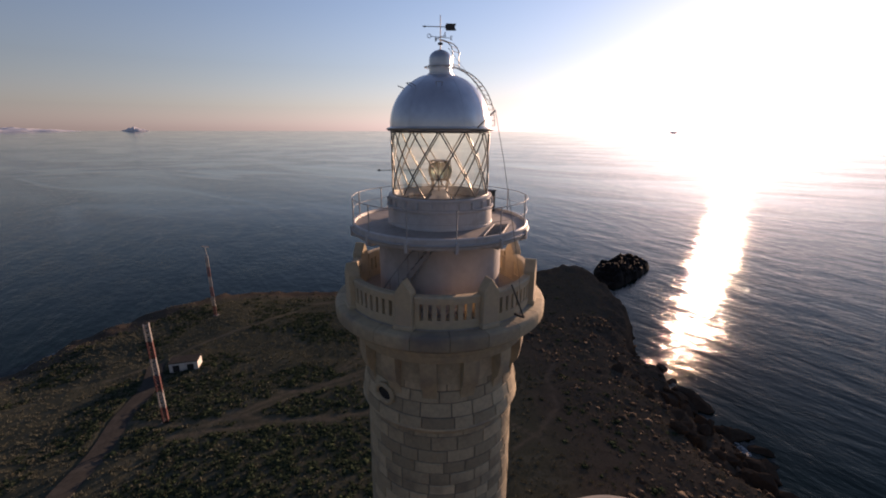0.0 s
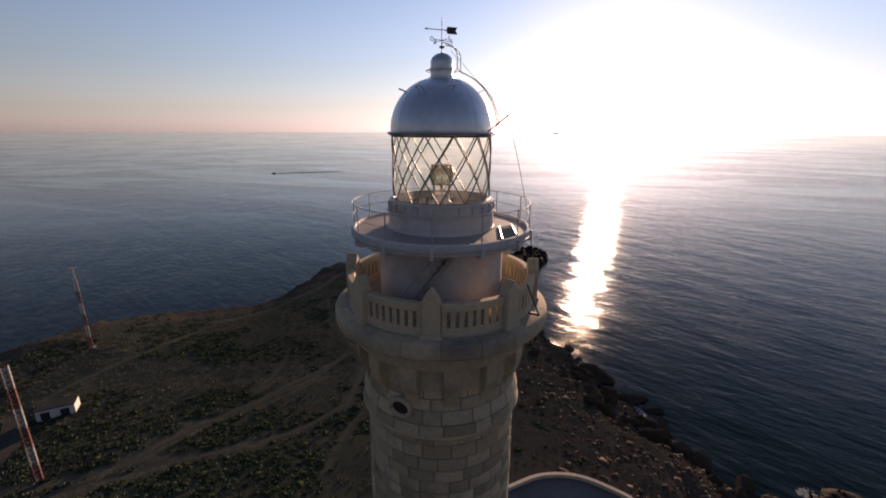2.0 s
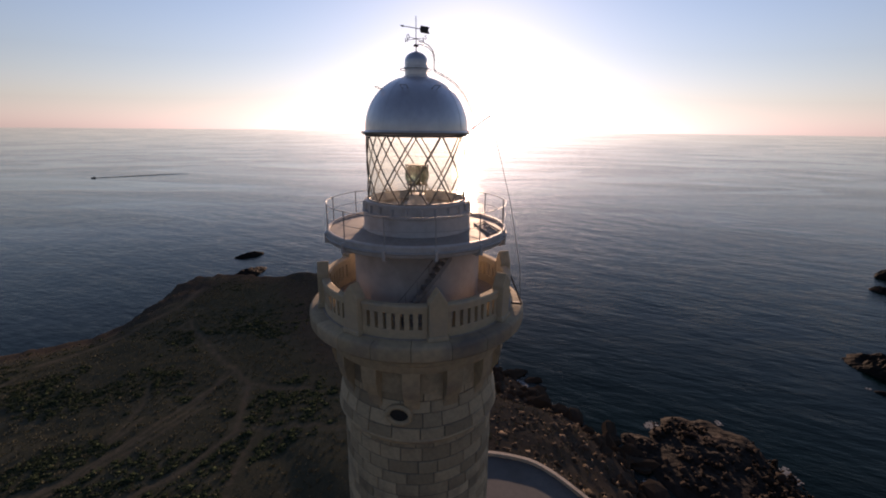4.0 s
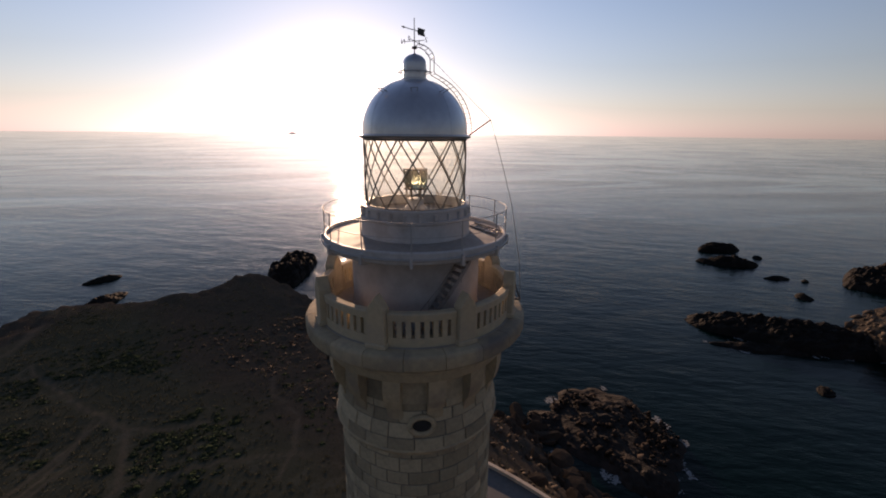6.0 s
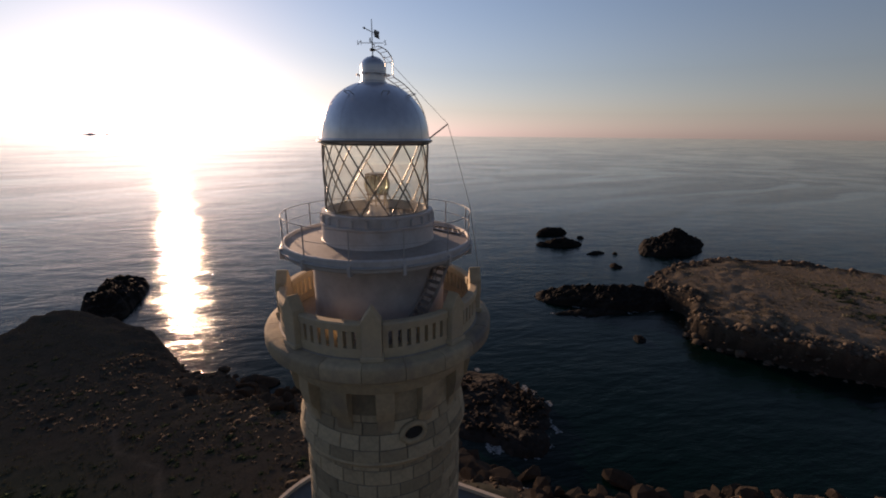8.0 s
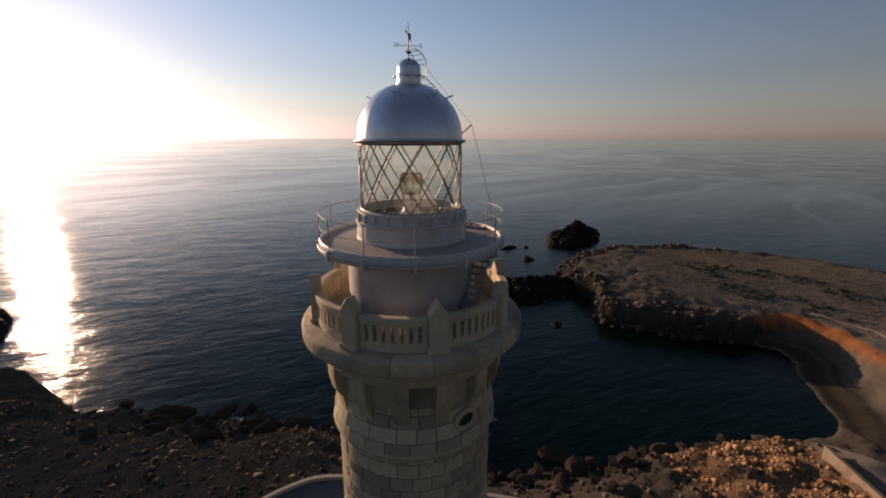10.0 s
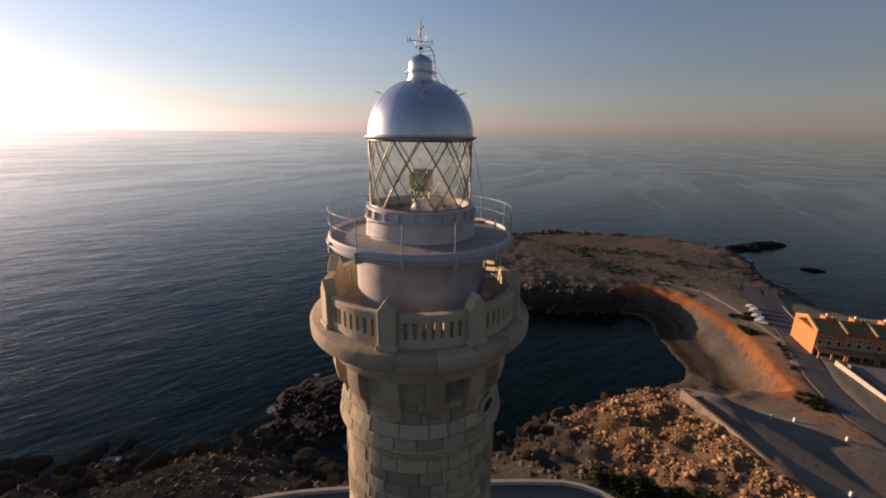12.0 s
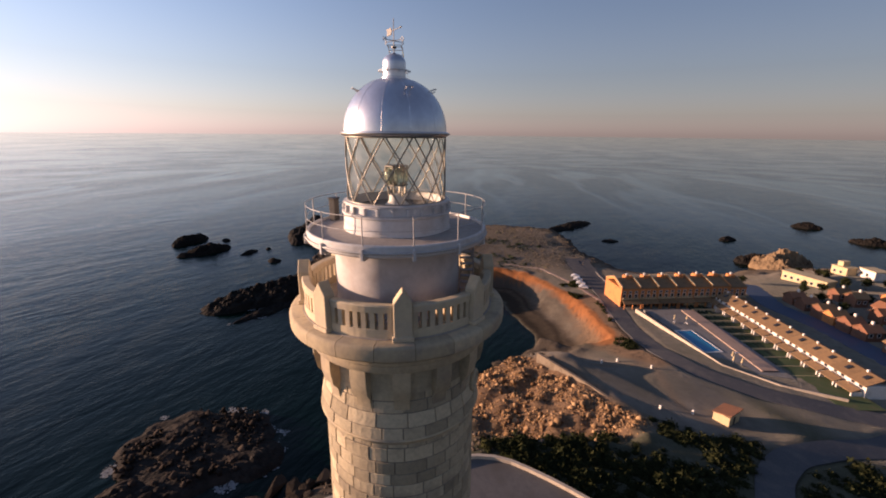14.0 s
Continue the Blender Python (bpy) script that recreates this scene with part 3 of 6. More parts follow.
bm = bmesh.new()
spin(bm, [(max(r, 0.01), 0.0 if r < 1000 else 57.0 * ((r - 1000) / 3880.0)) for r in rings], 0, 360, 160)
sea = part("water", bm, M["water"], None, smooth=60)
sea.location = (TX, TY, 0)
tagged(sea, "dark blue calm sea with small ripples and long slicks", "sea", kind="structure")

# ---- ground ----
def graded(lo, f0, f1, hi, fine, coarse):
    return np.concatenate([np.arange(lo, f0, coarse), np.arange(f0, f1, fine), np.arange(f1, hi + coarse, coarse)])


PATHS = [([(-71.6, 82.9), (-59.8, 79.9), (-47.7, 81.1), (-28.8, 77.9), (-21, 76.3)], 0.8), ([(-48.3, 82.3), (-41.1, 86.9), (-38.7, 92.4), (-30.2, 91.4), (-19.6, 95.8), (-9, 104)], 0.55),
         ([(-26.6, 100.6), (-21.2, 109.4)], 0.5), ([(14.8, 65.2), (20, 70.8), (27.6, 82), (28.5, 95), (34, 108)], 0.7), ([(-8.4, 66.5), (-1, 83.1)], 0.5), ([(-2.9, 121.3), (-8.6, 110.9), (-15, 101.7), (-34.7, 89.6), (-43.8, 81.2)], 0.6),
         ([(-9.9, 172.8), (-8.7, 161), (-6.5, 145.2), (-0.6, 119.4), (1, 109.4), (-1.6, 97.3), (-4.2, 87.3), (-11.8, 80.7), (-20.3, 78.3), (-33.5, 77.6), (-56.8, 76)], 1.12),
         ([(-0.8, 120.4), (-13, 108), (-25.2, 96.4), (-37.5, 90.4), (-45, 82.4), (-51.9, 78.5)], 0.75),
         ([(-21.2, 127.9), (-22.2, 114.3), (-27.3, 102)], 0.52),
         ([(-9.9, 172.8), (-13.9, 166.9), (-9.1, 161), (-5.4, 153.2)], 0.60),
         ([(1, 109.4), (6.4, 102.4), (14.2, 97.4)], 0.90),
         ([(-55.6, 160.7), (-66.7, 140.9), (-78.6, 127.1), (-84.7, 113.3), (-94.5, 105.5)], 0.90),
         ([(-4.2, 87.3), (9.9, 79.3), (21.7, 67.3)], 0.68),
         ([(76.8, -61.6), (64.9, -75.7), (56.1, -88.9)], 1.3), ([(56.1, -88.3), (47.6, -78.5), (37.9, -73.1), (29.7, -75.3)], 1.1),
         ([(-52.5, 168.6), (-29.2, 176.7), (-15.3, 190.5), (-3.2, 214.1)], 2.62)]
gx = np.concatenate([np.arange(-312, -104, 3.0), np.arange(-104, 168, 1.0), np.arange(168, 330, 1.6), np.arange(330, 375, 3.0)])
gy = graded(-500, -122, 176, 300, 1.0, 3.0)
GX, GY = np.meshgrid(gx, gy)
GH, GD = land(GX, GY)
in_yard = depth_inside(GX, GY, YARD_LINE)
GH = np.where(in_yard > -1.5, np.minimum(GH, YARD_Z - 0.6), GH)
nx, ny = len(gx), len(gy)
idx = np.arange(nx * ny).reshape(ny, nx)
keep = (GH[:-1, :-1] > -5.9) | (GH[1:, 1:] > -5.9) | (GH[1:, :-1] > -5.9) | (GH[:-1, 1:] > -5.9)
quads = np.stack([idx[:-1, :-1], idx[:-1, 1:], idx[1:, 1:], idx[1:, :-1]], -1)[keep]
used = np.unique(quads)
remap = np.full(nx * ny, -1)
remap[used] = np.arange(len(used))
verts = np.stack([GX, GY, GH], -1).reshape(-1, 3)[used]
me = bpy.data.meshes.new("ground")
me.vertices.add(len(verts))
me.vertices.foreach_set("co", verts.astype(np.float32).ravel())
me.loops.add(quads.size)
me.loops.foreach_set("vertex_index", remap[quads].ravel().astype(np.int32))
me.polygons.add(len(quads))
me.polygons.foreach_set("loop_start", np.arange(0, quads.size, 4, dtype=np.int32))
me.polygons.foreach_set("use_smooth", np.ones(len(quads), bool))
me.update()
me.validate()
vx, vy, vz = verts.T
vd = GD.ravel()[used]
path_w = np.zeros(len(verts))
for line, half in PATHS:
    dist = line_distance(vx + 1.2 * fbm(vx, vy, 9, 3, 61), vy + 1.2 * fbm(vx, vy, 9, 3, 71), line)
    path_w = np.maximum(path_w, (1 - step(dist, half * 0.5, half + 0.6) if line[0][1] < 0 else 0.5 * (1 - step(dist, half * 0.15, half * 0.6 + 0.3))))
beach_d = depth_inside(vx, vy, BEACH_LINE)
layers = {
    "path": path_w,
    "sand": step(beach_d, 0.5, 2.0) * step(vd, 0.0, 1.0),
    "damp": np.clip((1 - step(vd + 1.5 * fbm(vx, vy, 12, 3, 321), 3.5, 8)) + 0.8 * step(np.sin(vd * 0.75 + 2.5 * fbm(vx, vy, 20, 2, 325)), 0.55, 0.9), 0, 1),
    "clay": step(-beach_d, -0.8, 0.2) * (1 - step(-beach_d + 1.2 * fbm(vx, vy, 6, 3, 195), 2.8, 4.4)) * step(vd, 5, 8) * step(vz + 1.2 * fbm(vx, vy, 5, 3, 191), 6.0, 7.2) * step(-vy, 84, 92),
    # On the point the wet tone is carried higher, to darken the cliff.
    "wet_dark": (1 - step(vz + (0.8 + 2.0 * step(vx, 140, 165)) * fbm(vx, vy, 6, 3, 81) - 4.5 * step(vx, 140, 165) * step(-vy, 5, 25), 0.8, 3.2)) * (1 - step(beach_d, -1, 1)),
    "rock": np.maximum(step(vd, -1, 2) * (1 - step(vd + 9 * fbm(vx, vy, 18, 3, 91), 12, 30)), 0.85 * step(vx + 6 * fbm(vx, vy, 14, 3, 95), 14, 30) * step(vy, 20, 40)),
    "lot": np.maximum(np.maximum(step(depth_inside(vx, vy, np.array(LOT, float)), -1, 1.5), 0.7 * step(depth_inside(vx, vy, np.array(LOT, float)) + 4 * fbm(vx, vy, 10, 3, 135), -12, -3)), 0.75 * step(-vy + 5 * fbm(vx, vy, 14, 3, 131), 88, 100) * step(vd, 9, 18)) * (0.75 + 0.4 * fbm(vx, vy, 12, 4, 141)),
    "dune": step(vx + 10 * fbm(vx, vy, 20, 3, 131), 120, 165) * step(-vy, 16, 30) * step(vd + 4 * fbm(vx, vy, 8, 3, 145), 7, 14) * step(-beach_d, 5, 9) * step(vz, 5, 8),
    "bank": step(depth_inside(vx, vy, np.array(BLUFF_AREA, float)) + 2.5 * fbm(vx, vy, 9, 3, 171), -5, 1) * step(-vy + 4 * fbm(vx, vy, 9, 3, 255), 22, 36) + 0.8 * (1 - step(line_distance(vx, vy, [(107.3, -112.2), (91.1, -104.6), (76.8, -95.9), (64.6, -93.1)]) + 3 * fbm(vx, vy, 7, 3, 175), 6, 12)),
    "scrub": step(vd, 8, 26) * (1 - 0.8 * step(-vy, 95, 120)),
}
for key, values in layers.items():
    at = me.attributes.new(key, "FLOAT", "POINT")
    at.data.foreach_set("value", np.asarray(values, np.float32))
me.materials.append(M["ground"])
ground = tagged(new("ground", me), "dry brown headland of soil, low scrub and worn rock", "ground", kind="structure")

# ---- lighthouse ----
lh = thing("lighthouse", "tall round limestone lighthouse with silver domed lantern and two galleries", "lighthouse", (TX, TY, 0))


def shaft_r(z):
    """Radius of the tapering shaft, with a skirt swelling out above the string course."""
    swell = max(0.0, 1 - abs(z - 71.9) / 1.5) if z >= 71.9 else 0.0
    return 3.08 + (72.0 - z) * 0.010 + 0.19 * swell * swell * (3 - 2 * swell)


# courses of dressed stone
rng = random.Random(4)
courses, z = [], 29.5
while z < 73.55:
    h = rng.choice((0.46, 0.50, 0.54, 0.60))
    top_ = z + h
    if z < 71.9 < top_ + 0.3:
        top_ = 71.9
    courses.append((z, min(top_, 73.7)))
    z = top_
bm = bmesh.new()
spin(bm, [(shaft_r(29.4) - 0.03, 29.4), (3.05, 71.86), (shaft_r(71.95) - 0.035, 71.91), (shaft_r(72.3) - 0.03, 72.3), (shaft_r(72.8) - 0.03, 72.8), (shaft_r(73.2) - 0.03, 73.2), (3.03, 73.7), (3.0, 74.9)], 0, 360, 72)
part("shaft", bm, M["mortar"], lh, smooth=40)


def block_mesh(proud, z0, z1, a, segs=3):
    """A curved ashlar with a chamfered face, spanning a degrees from the x axis."""
    gap, ch = 0.016, 0.022
    da = math.degrees(gap / 3.1)
    dc = math.degrees((gap + ch) / 3.1)
    verts, faces = [], []

    def grid(out, lo, hi, zl, zh):
        base = len(verts)
        for i in range(segs + 1):
            t = lo + (hi - lo) * i / segs
            verts.append(polar(shaft_r(z0 + 0.001) + out, t, zl))
            verts.append(polar(shaft_r(z1 - 0.001) + out, t, zh))
        return base
    b0 = grid(proud, dc, a - dc, z0 + gap + ch, z1 - gap - ch)
    b1 = grid(proud - 0.02, da, a - da, z0 + gap, z1 - gap)
    b2 = grid(proud - 0.06, da, a - da, z0 + gap, z1 - gap)
    for i in range(segs):
        faces.append((b0 + 2 * i, b0 + 2 * i + 2, b0 + 2 * i + 3, b0 + 2 * i + 1))
    loop = [2 * i for i in range(segs + 1)] + [2 * i + 1 for i in range(segs, -1, -1)]
    for p, q in ((b1, b0), (b2, b1)):
        for i in range(len(loop)):
            j = (i + 1) % len(loop)
            faces.append((p + loop[i], p + loop[j], q + loop[j], q + loop[i]))
    return verts, faces


OCULI = (-131.5,)
near_blocks, far_v, far_f = [], [], []
for ci, (z0, z1) in enumerate(courses):
    count = rng.choice((20, 21, 22, 23))
    widths = [1.0 + rng.uniform(-0.28, 0.28) for _ in range(count)]
    total, a = sum(widths), rng.uniform(0, 360)
    for w_ in widths:
        span = 360 * w_ / total
        if z0 > 66.9:
            near_blocks.append((rng.uniform(-0.010, 0.014), z0, z1, span, a))
        else:
            v, f = block_mesh(0.0, z0, z1, span, 2)
            turn = Matrix.Rotation(radians(a), 3, "Z")
            base = len(far_v)
            far_v += [turn @ Vector(p) for p in v]
            far_f += [tuple(base + i for i in q) for q in f]
        a += span
tagged(part("lower_masonry", mesh_of("lower_masonry", far_v, far_f, M["far_block"]), None, lh), kind="stuff")


for r, z0, z1, span, a in near_blocks:
    v, f = block_mesh(r, z0, z1, span, 3)
    ob = part("block", mesh_of("block", v, f, M["block"]), None, lh)
    ob.rotation_euler = (0, 0, radians(a))

# narrow string course closing the skirt
bm = bmesh.new()
spin(bm, [(3.0, 71.92), (3.27, 71.92), (3.30, 71.87), (3.27, 71.80), (3.14, 71.69), (3.08, 71.57), (3.0, 71.57)], 0, 360, 72, True)
part("string_course", bm, M["cornice"], lh, "weathered stone string course", smooth=40)

# oculus: a slanting oval frame with a dark opening
for oc in OCULI:
    u = Matrix.Rotation(radians(oc), 4, "Z") @ Matrix.Translation((3.14, 0, 72.86)) @ Matrix.Rotation(radians(90), 4, "Y")
    ring = []
    for i in range(28):
        t = 2 * math.pi * i / 28
        ring.append(u @ Vector((0.34 * math.cos(t), 0.42 * math.sin(t), 0.02)))
    bm = bmesh.new()
    pipe(bm, ring, 0.10, 8, True)
    ocu = part("oculus_frame", bm, M["cornice"], lh, "rounded stone frame of the oval window", smooth=60)
    bm = bmesh.new()
    bm.faces.new([bm.verts.new(u @ Vector((0.34 * math.cos(2 * math.pi * i / 28), 0.42 * math.sin(2 * math.pi * i / 28), 0.03))) for i in range(28)])
    part("oculus_opening", bm, M["opening"], ocu, "dark oval window opening")

# stone behind the corbels
for k in range(14):
    a = 147.0 + k * 360 / 14
    bm = bmesh.new()
    spin(bm, [(2.98, 73.66), (3.07, 73.66), (3.045, 73.8), (3.04, 74.76), (2.98, 74.76)], a - 8.5, a + 8.5, 5, True)
    part("recess_stone", bm, M["block"], lh, smooth=30)

# corbels below the cornice
STEP = 360 / 14
for k in range(14):
    a = 147.0 + STEP / 2 + k * STEP
    bm = bmesh.new()
    spin(bm, [(3.0, 72.9), (3.09, 72.95), (3.16, 73.45), (3.36, 73.72), (3.46, 74.25), (3.46, 74.8), (3.0, 74.8)], a - 5.0, a + 5.0, 4, True)
    part("corbel", bm, M["cornice"], lh, smooth=30)
bm = bmesh.new()
spin(bm, [(3.0, 74.72), (3.46, 74.72), (3.5, 74.80), (3.5, 75.0), (3.56, 75.06), (3.56, 75.2), (3.0, 75.2)], 0, 360, 72, True)
part("cornice_bed", bm, M["cornice"], lh, "moulded stone ring under the gallery", smooth=30)
for k in range(20):
    a = k * 18.0 + 4
    prof = [(3.0, 75.19), (3.58, 75.19), (3.66, 75.34), (3.90, 75.44), (4.10, 75.50), (4.18, 75.58), (4.19, 75.66), (4.19, 75.96), (4.15, 76.04), (4.08, 76.08), (3.0, 76.08)]
    bm = bmesh.new()
    spin(bm, prof, a + 0.12, a + 17.88, 5, True)
    part("cornice_stone", bm, M["cornice"], lh, smooth=35)
bm = bmesh.new()
spin(bm, [(2.2, 76.05), (3.7, 76.05), (3.7, 76.10), (2.2, 76.10)], 0, 360, 64, True)
part("lower_gallery_floor", bm, M["deck"], lh, "worn stone gallery floor")

# balustrade: pierced panels between gabled posts
POST0 = 161.0
half = 17.4


def ready(name, bm, material):
    bmesh.ops.recalc_face_normals(bm, faces=bm.faces[:])
    me_ = bpy.data.meshes.new(name)
    bm.to_mesh(me_)
    bm.free()
    me_.materials.append(material)
    return me_


panel_me = ready("balustrade_panel", arc_box(bmesh.new(), 3.38, 3.63, 76.08, 76.41, -half, half, 10), M["parapet"])
coping_me = ready("coping", spin(bmesh.new(), [(3.36, 76.985), (3.65, 76.985), (3.66, 77.20), (3.62, 77.245), (3.40, 77.245), (3.35, 77.20)], -half, half, 10, True), M["parapet"])
edges = [-half] + [e for k in range(7) for e in (-13.75 + k * 4.58 - 0.98, -13.75 + k * 4.58 + 0.98)] + [half]
baluster_mes = [ready("baluster", arc_box(bmesh.new(), 3.39, 3.61, 76.41, 76.99, a0, a1, 3), M["parapet"]) for a0, a1 in zip(edges[0::2], edges[1::2])]
bm = bmesh.new()
hw = 0.30
for x0, x1, y, zz in ((3.38, 3.80, hw, 76.9),):
    outline = [(-y, 76.08), (y, 76.08), (y, 77.36), (0, 77.80), (-y, 77.36)]
    a_ = [bm.verts.new((x0, p, q)) for p, q in outline]
    b_ = [bm.verts.new((x1, p, q)) for p, q in outline]
    bm.faces.new(a_)
    bm.faces.new(b_[::-1])
    for i in range(5):
        bm.faces.new((a_[i], a_[(i + 1) % 5], b_[(i + 1) % 5], b_[i]))
bmesh.ops.bevel(bm, geom=bm.edges[:], offset=0.025, segments=1, affect="EDGES")
box(bm, 3.36, 3.86, -hw - 0.05, hw + 0.05, 76.08, 76.24, None, 0.02)
bmesh.ops.recalc_face_normals(bm, faces=bm.faces[:])
post_me = bpy.data.meshes.new("balustrade_post")
bm.to_mesh(post_me)
bm.free()
post_me.materials.append(M["parapet"])
for k in range(8):
    p = part("balustrade_post", post_me, None, lh, "gabled cream stone post")
    p.rotation_euler = (0, 0, radians(POST0 + 45 * k))
    p = part("balustrade_panel", panel_me, None, lh, "cream stone parapet panel pierced by seven slots")
    p.rotation_euler = (0, 0, radians(POST0 + 22.5 + 45 * k))
    part("coping", coping_me, None, p)
    for me_ in baluster_mes:
        part("baluster", me_, None, p)

# drum between the galleries
bm = bmesh.new()
spin(bm, [(2.44, 76.08), (2.44, 76.22), (2.39, 76.26), (2.39, 78.45), (2.46, 78.52), (2.46, 78.68)], 0, 360, 72)
part("drum", bm, M["plaster"], lh, "pale plastered drum below the lantern", smooth=40)

# upper gallery
bm = bmesh.new()
spin(bm, [(1.9, 78.66), (2.5, 78.66), (3.2, 78.72), (3.30, 78.68), (3.36, 78.74), (3.36, 79.06), (3.33, 79.10), (3.27, 79.10), (3.25, 78.98), (1.9, 79.02)], 0, 360, 96, True)
deck = part("upper_gallery", bm, M["white_paint"], lh, "white metal gallery plate with a rounded rim", smooth=30)
bm = bmesh.new()
spin(bm, [(1.95, 79.0), (3.24, 78.985), (3.24, 79.0), (1.95, 79.025)], 0, 360, 96, True)
part("deck_plate", bm, M["deck"], deck, "stained grey deck sheet")
bm = bmesh.new()
pipe(bm, ring_points(3.39, 78.86, 96), 0.045, 8, True)
part("rim_pipe", bm, M["rail"], deck, smooth=80)
RAIL0, RAILN = 1.7, 13
rails = part("gallery_rail", pipe(bmesh.new(), ring_points(3.33, 80.0, 96), 0.014, 6, True), M["rail"], lh, "thin grey tubular railing", smooth=80)
for zz in (79.55,):
    part("mid_rail", pipe(bmesh.new(), ring_points(3.33, zz, 96), 0.010, 5, True), M["rail"], rails, smooth=80)
for k in range(RAILN):
    a = RAIL0 + 360 / RAILN * k
    bm = bmesh.new()
    rod(bm, polar(3.33, a, 78.6), polar(3.33, a, 80.02), 0.021, 8)
    part("rail_post", bm, M["rail"], rails, smooth=60)
    bm = bmesh.new()
    u = Matrix.Rotation(radians(a), 4, "Z")
    box(bm, 3.30, 3.46, -0.05, 0.05, 78.62, 78.98, u, 0.012)
    box(bm, 2.42, 3.30, -0.025, 0.025, 78.56, 78.68, u)
    part("bracket", bm, M["white_paint"], deck)

# lantern base wall with its row of vents
bm = bmesh.new()
spin(bm, [(2.02, 79.02), (2.02, 79.08), (2.0, 79.10), (1.99, 79.60), (2.05, 79.66), (2.05, 79.72), (1.93, 79.74), (1.91, 80.0), (1.97, 80.02), (1.97, 80.08), (1.84, 80.10), (1.72, 80.10), (1.72, 79.70)], 0, 360, 96)
base = part("lantern_base", bm, M["white_paint"], lh, "white painted iron lantern base", smooth=35)
for k in range(24):
    a = 15 * k + 5
    bm = bmesh.new()
    box(bm, 1.90, 2.03, -0.05, 0.05, 79.74, 79.98, Matrix.Rotation(radians(a), 4, "Z"), 0.015)
    part("vent_block", bm, M["white_paint"], base)
bm = bmesh.new()
spin(bm, [(0.02, 79.80), (1.73, 79.80), (1.73, 79.74), (0.02, 79.74)], 0, 360, 48)
part("lantern_floor", bm, M["dark_metal"], base, "dark iron floor inside the lantern")

# glazing: crossing diagonal bars before a glass cylinder
bm = bmesh.new()
spin(bm, [(1.765, 80.08), (1.765, 82.37)], 0, 360, 96)
pane = part("lantern_glass", bm, M["glass"], lh, "clear curved lantern glazing", smooth=60)
pane.visible_shadow = False
GLZ0 = 13.0
for k in range(12):
    for way in (-1, 1):
        pts = [polar(1.81, GLZ0 + 30 * k + way * 45 * i / 12, 80.08 + (82.38 - 80.08) * i / 12) for i in range(13)]
        part("glazing_bar", pipe(bmesh.new(), pts, 0.026, 6), M["bar"], pane, smooth=80)
for zz in (80.10, 82.34):
    part("glazing_ring", pipe(bmesh.new(), ring_points(1.81, zz, 72), 0.035, 6, True), M["bar"], pane, smooth=80)

# dome
LIFT = 0.11                                  # the roof is raised this much above its nominal height to fit the camera's view
bm = bmesh.new()
prof = [(1.70, 82.26), (1.90, 82.26), (1.95, 82.31), (1.95, 82.37), (1.86, 82.40)]
prof += [(1.845 * math.cos(radians(t)) ** 0.94 + 0.0, 82.41 + 1.83 * math.sin(radians(t)) ** 1.0) for t in range(0, 77, 4)]
prof += [(0.42, 84.20)]
spin(bm, prof, 0, 360, 96)
dome = part("dome", bm, M["silver"], lh, "silver painted metal dome", smooth=35)
dome.location.z = LIFT
for k in range(12):
    a = 25 + 30 * k
    pts = [polar(1.852 * math.cos(radians(t)) ** 0.94, a, 82.41 + 1.835 * math.sin(radians(t))) for t in range(0, 76, 6)]
    part("seam", pipe(bmesh.new(), pts, 0.004, 4), M["silver"], dome, smooth=60)
part("gutter_ring", pipe(bmesh.new(), ring_points(1.95, 82.33, 96), 0.03, 6, True), M["bar"], dome, "dark rim under the dome", smooth=80)
for a in (-2, 88, 178, 268, 45, 225):
    bm = bmesh.new()
    r0, z0 = 1.31, 83.72
    pipe(bm, [polar(r0 - 0.05, a - 4, z0), polar(r0 + 0.22, a - 4, z0 + 0.10), polar(r0 + 0.22, a + 4, z0 + 0.10), polar(r0 - 0.05, a + 4, z0)], 0.014, 5)
    part("roof_handle", bm, M["rail"], dome)
bm = bmesh.new()
spin(bm, [(0.46, 84.16), (0.46, 84.22), (0.40, 84.25), (0.40, 84.46), (0.43, 84.48), (0.43, 84.52), (0.40, 84.54), (0.40, 84.70)]
     + [(0.40 * math.cos(radians(t)), 84.70 + 0.32 * math.sin(radians(t))) for t in range(8, 88, 10)] + [(0.05, 85.03), (0.001, 85.06)], 0, 360, 40)
cup = part("cupola", bm, M["silver"], lh, "small silver ventilator cap on the dome", smooth=35)
cup.location.z = LIFT
bm = bmesh.new()
pipe(bm, ring_points(0.56, 84.44, 32), 0.014, 5, True)
for a in range(0, 360, 60):
    rod(bm, polar(0.38, a, 84.44), polar(0.57, a, 84.44), 0.012, 5)
part("cupola_rail", bm, M["rail"], cup)

# ladder over dome and cupola
LAD = -30.0
ladder = thing("roof_ladder", "thin curved iron ladder climbing the silver dome", "ladder", (TX, TY, LIFT))


def ladder_line(off):
    side = Matrix.Rotation(radians(LAD), 3, "Z")
    pts = [(2.06 * math.cos(radians(t)) ** 0.94, 82.45 + 2.02 * math.sin(radians(t))) for t in range(0, 70, 5)]
    pts += [(0.66, 84.40), (0.62, 84.48), (0.62, 84.9), (0.56, 85.05), (0.42, 85.19), (0.25, 85.27), (0.08, 85.30)]
    return [side @ Vector((r, off, zz)) for r, zz in pts]


la, lb = ladder_line(-0.24), ladder_line(0.24)
for line in (la, lb):
    part("stringer", pipe(bmesh.new(), line, 0.017, 5), M["bar"], ladder)
for p, q in zip(la[::1], lb[::1]):
    part("rung", rod(bmesh.new(), p, q, 0.011, 5), M["bar"], ladder)

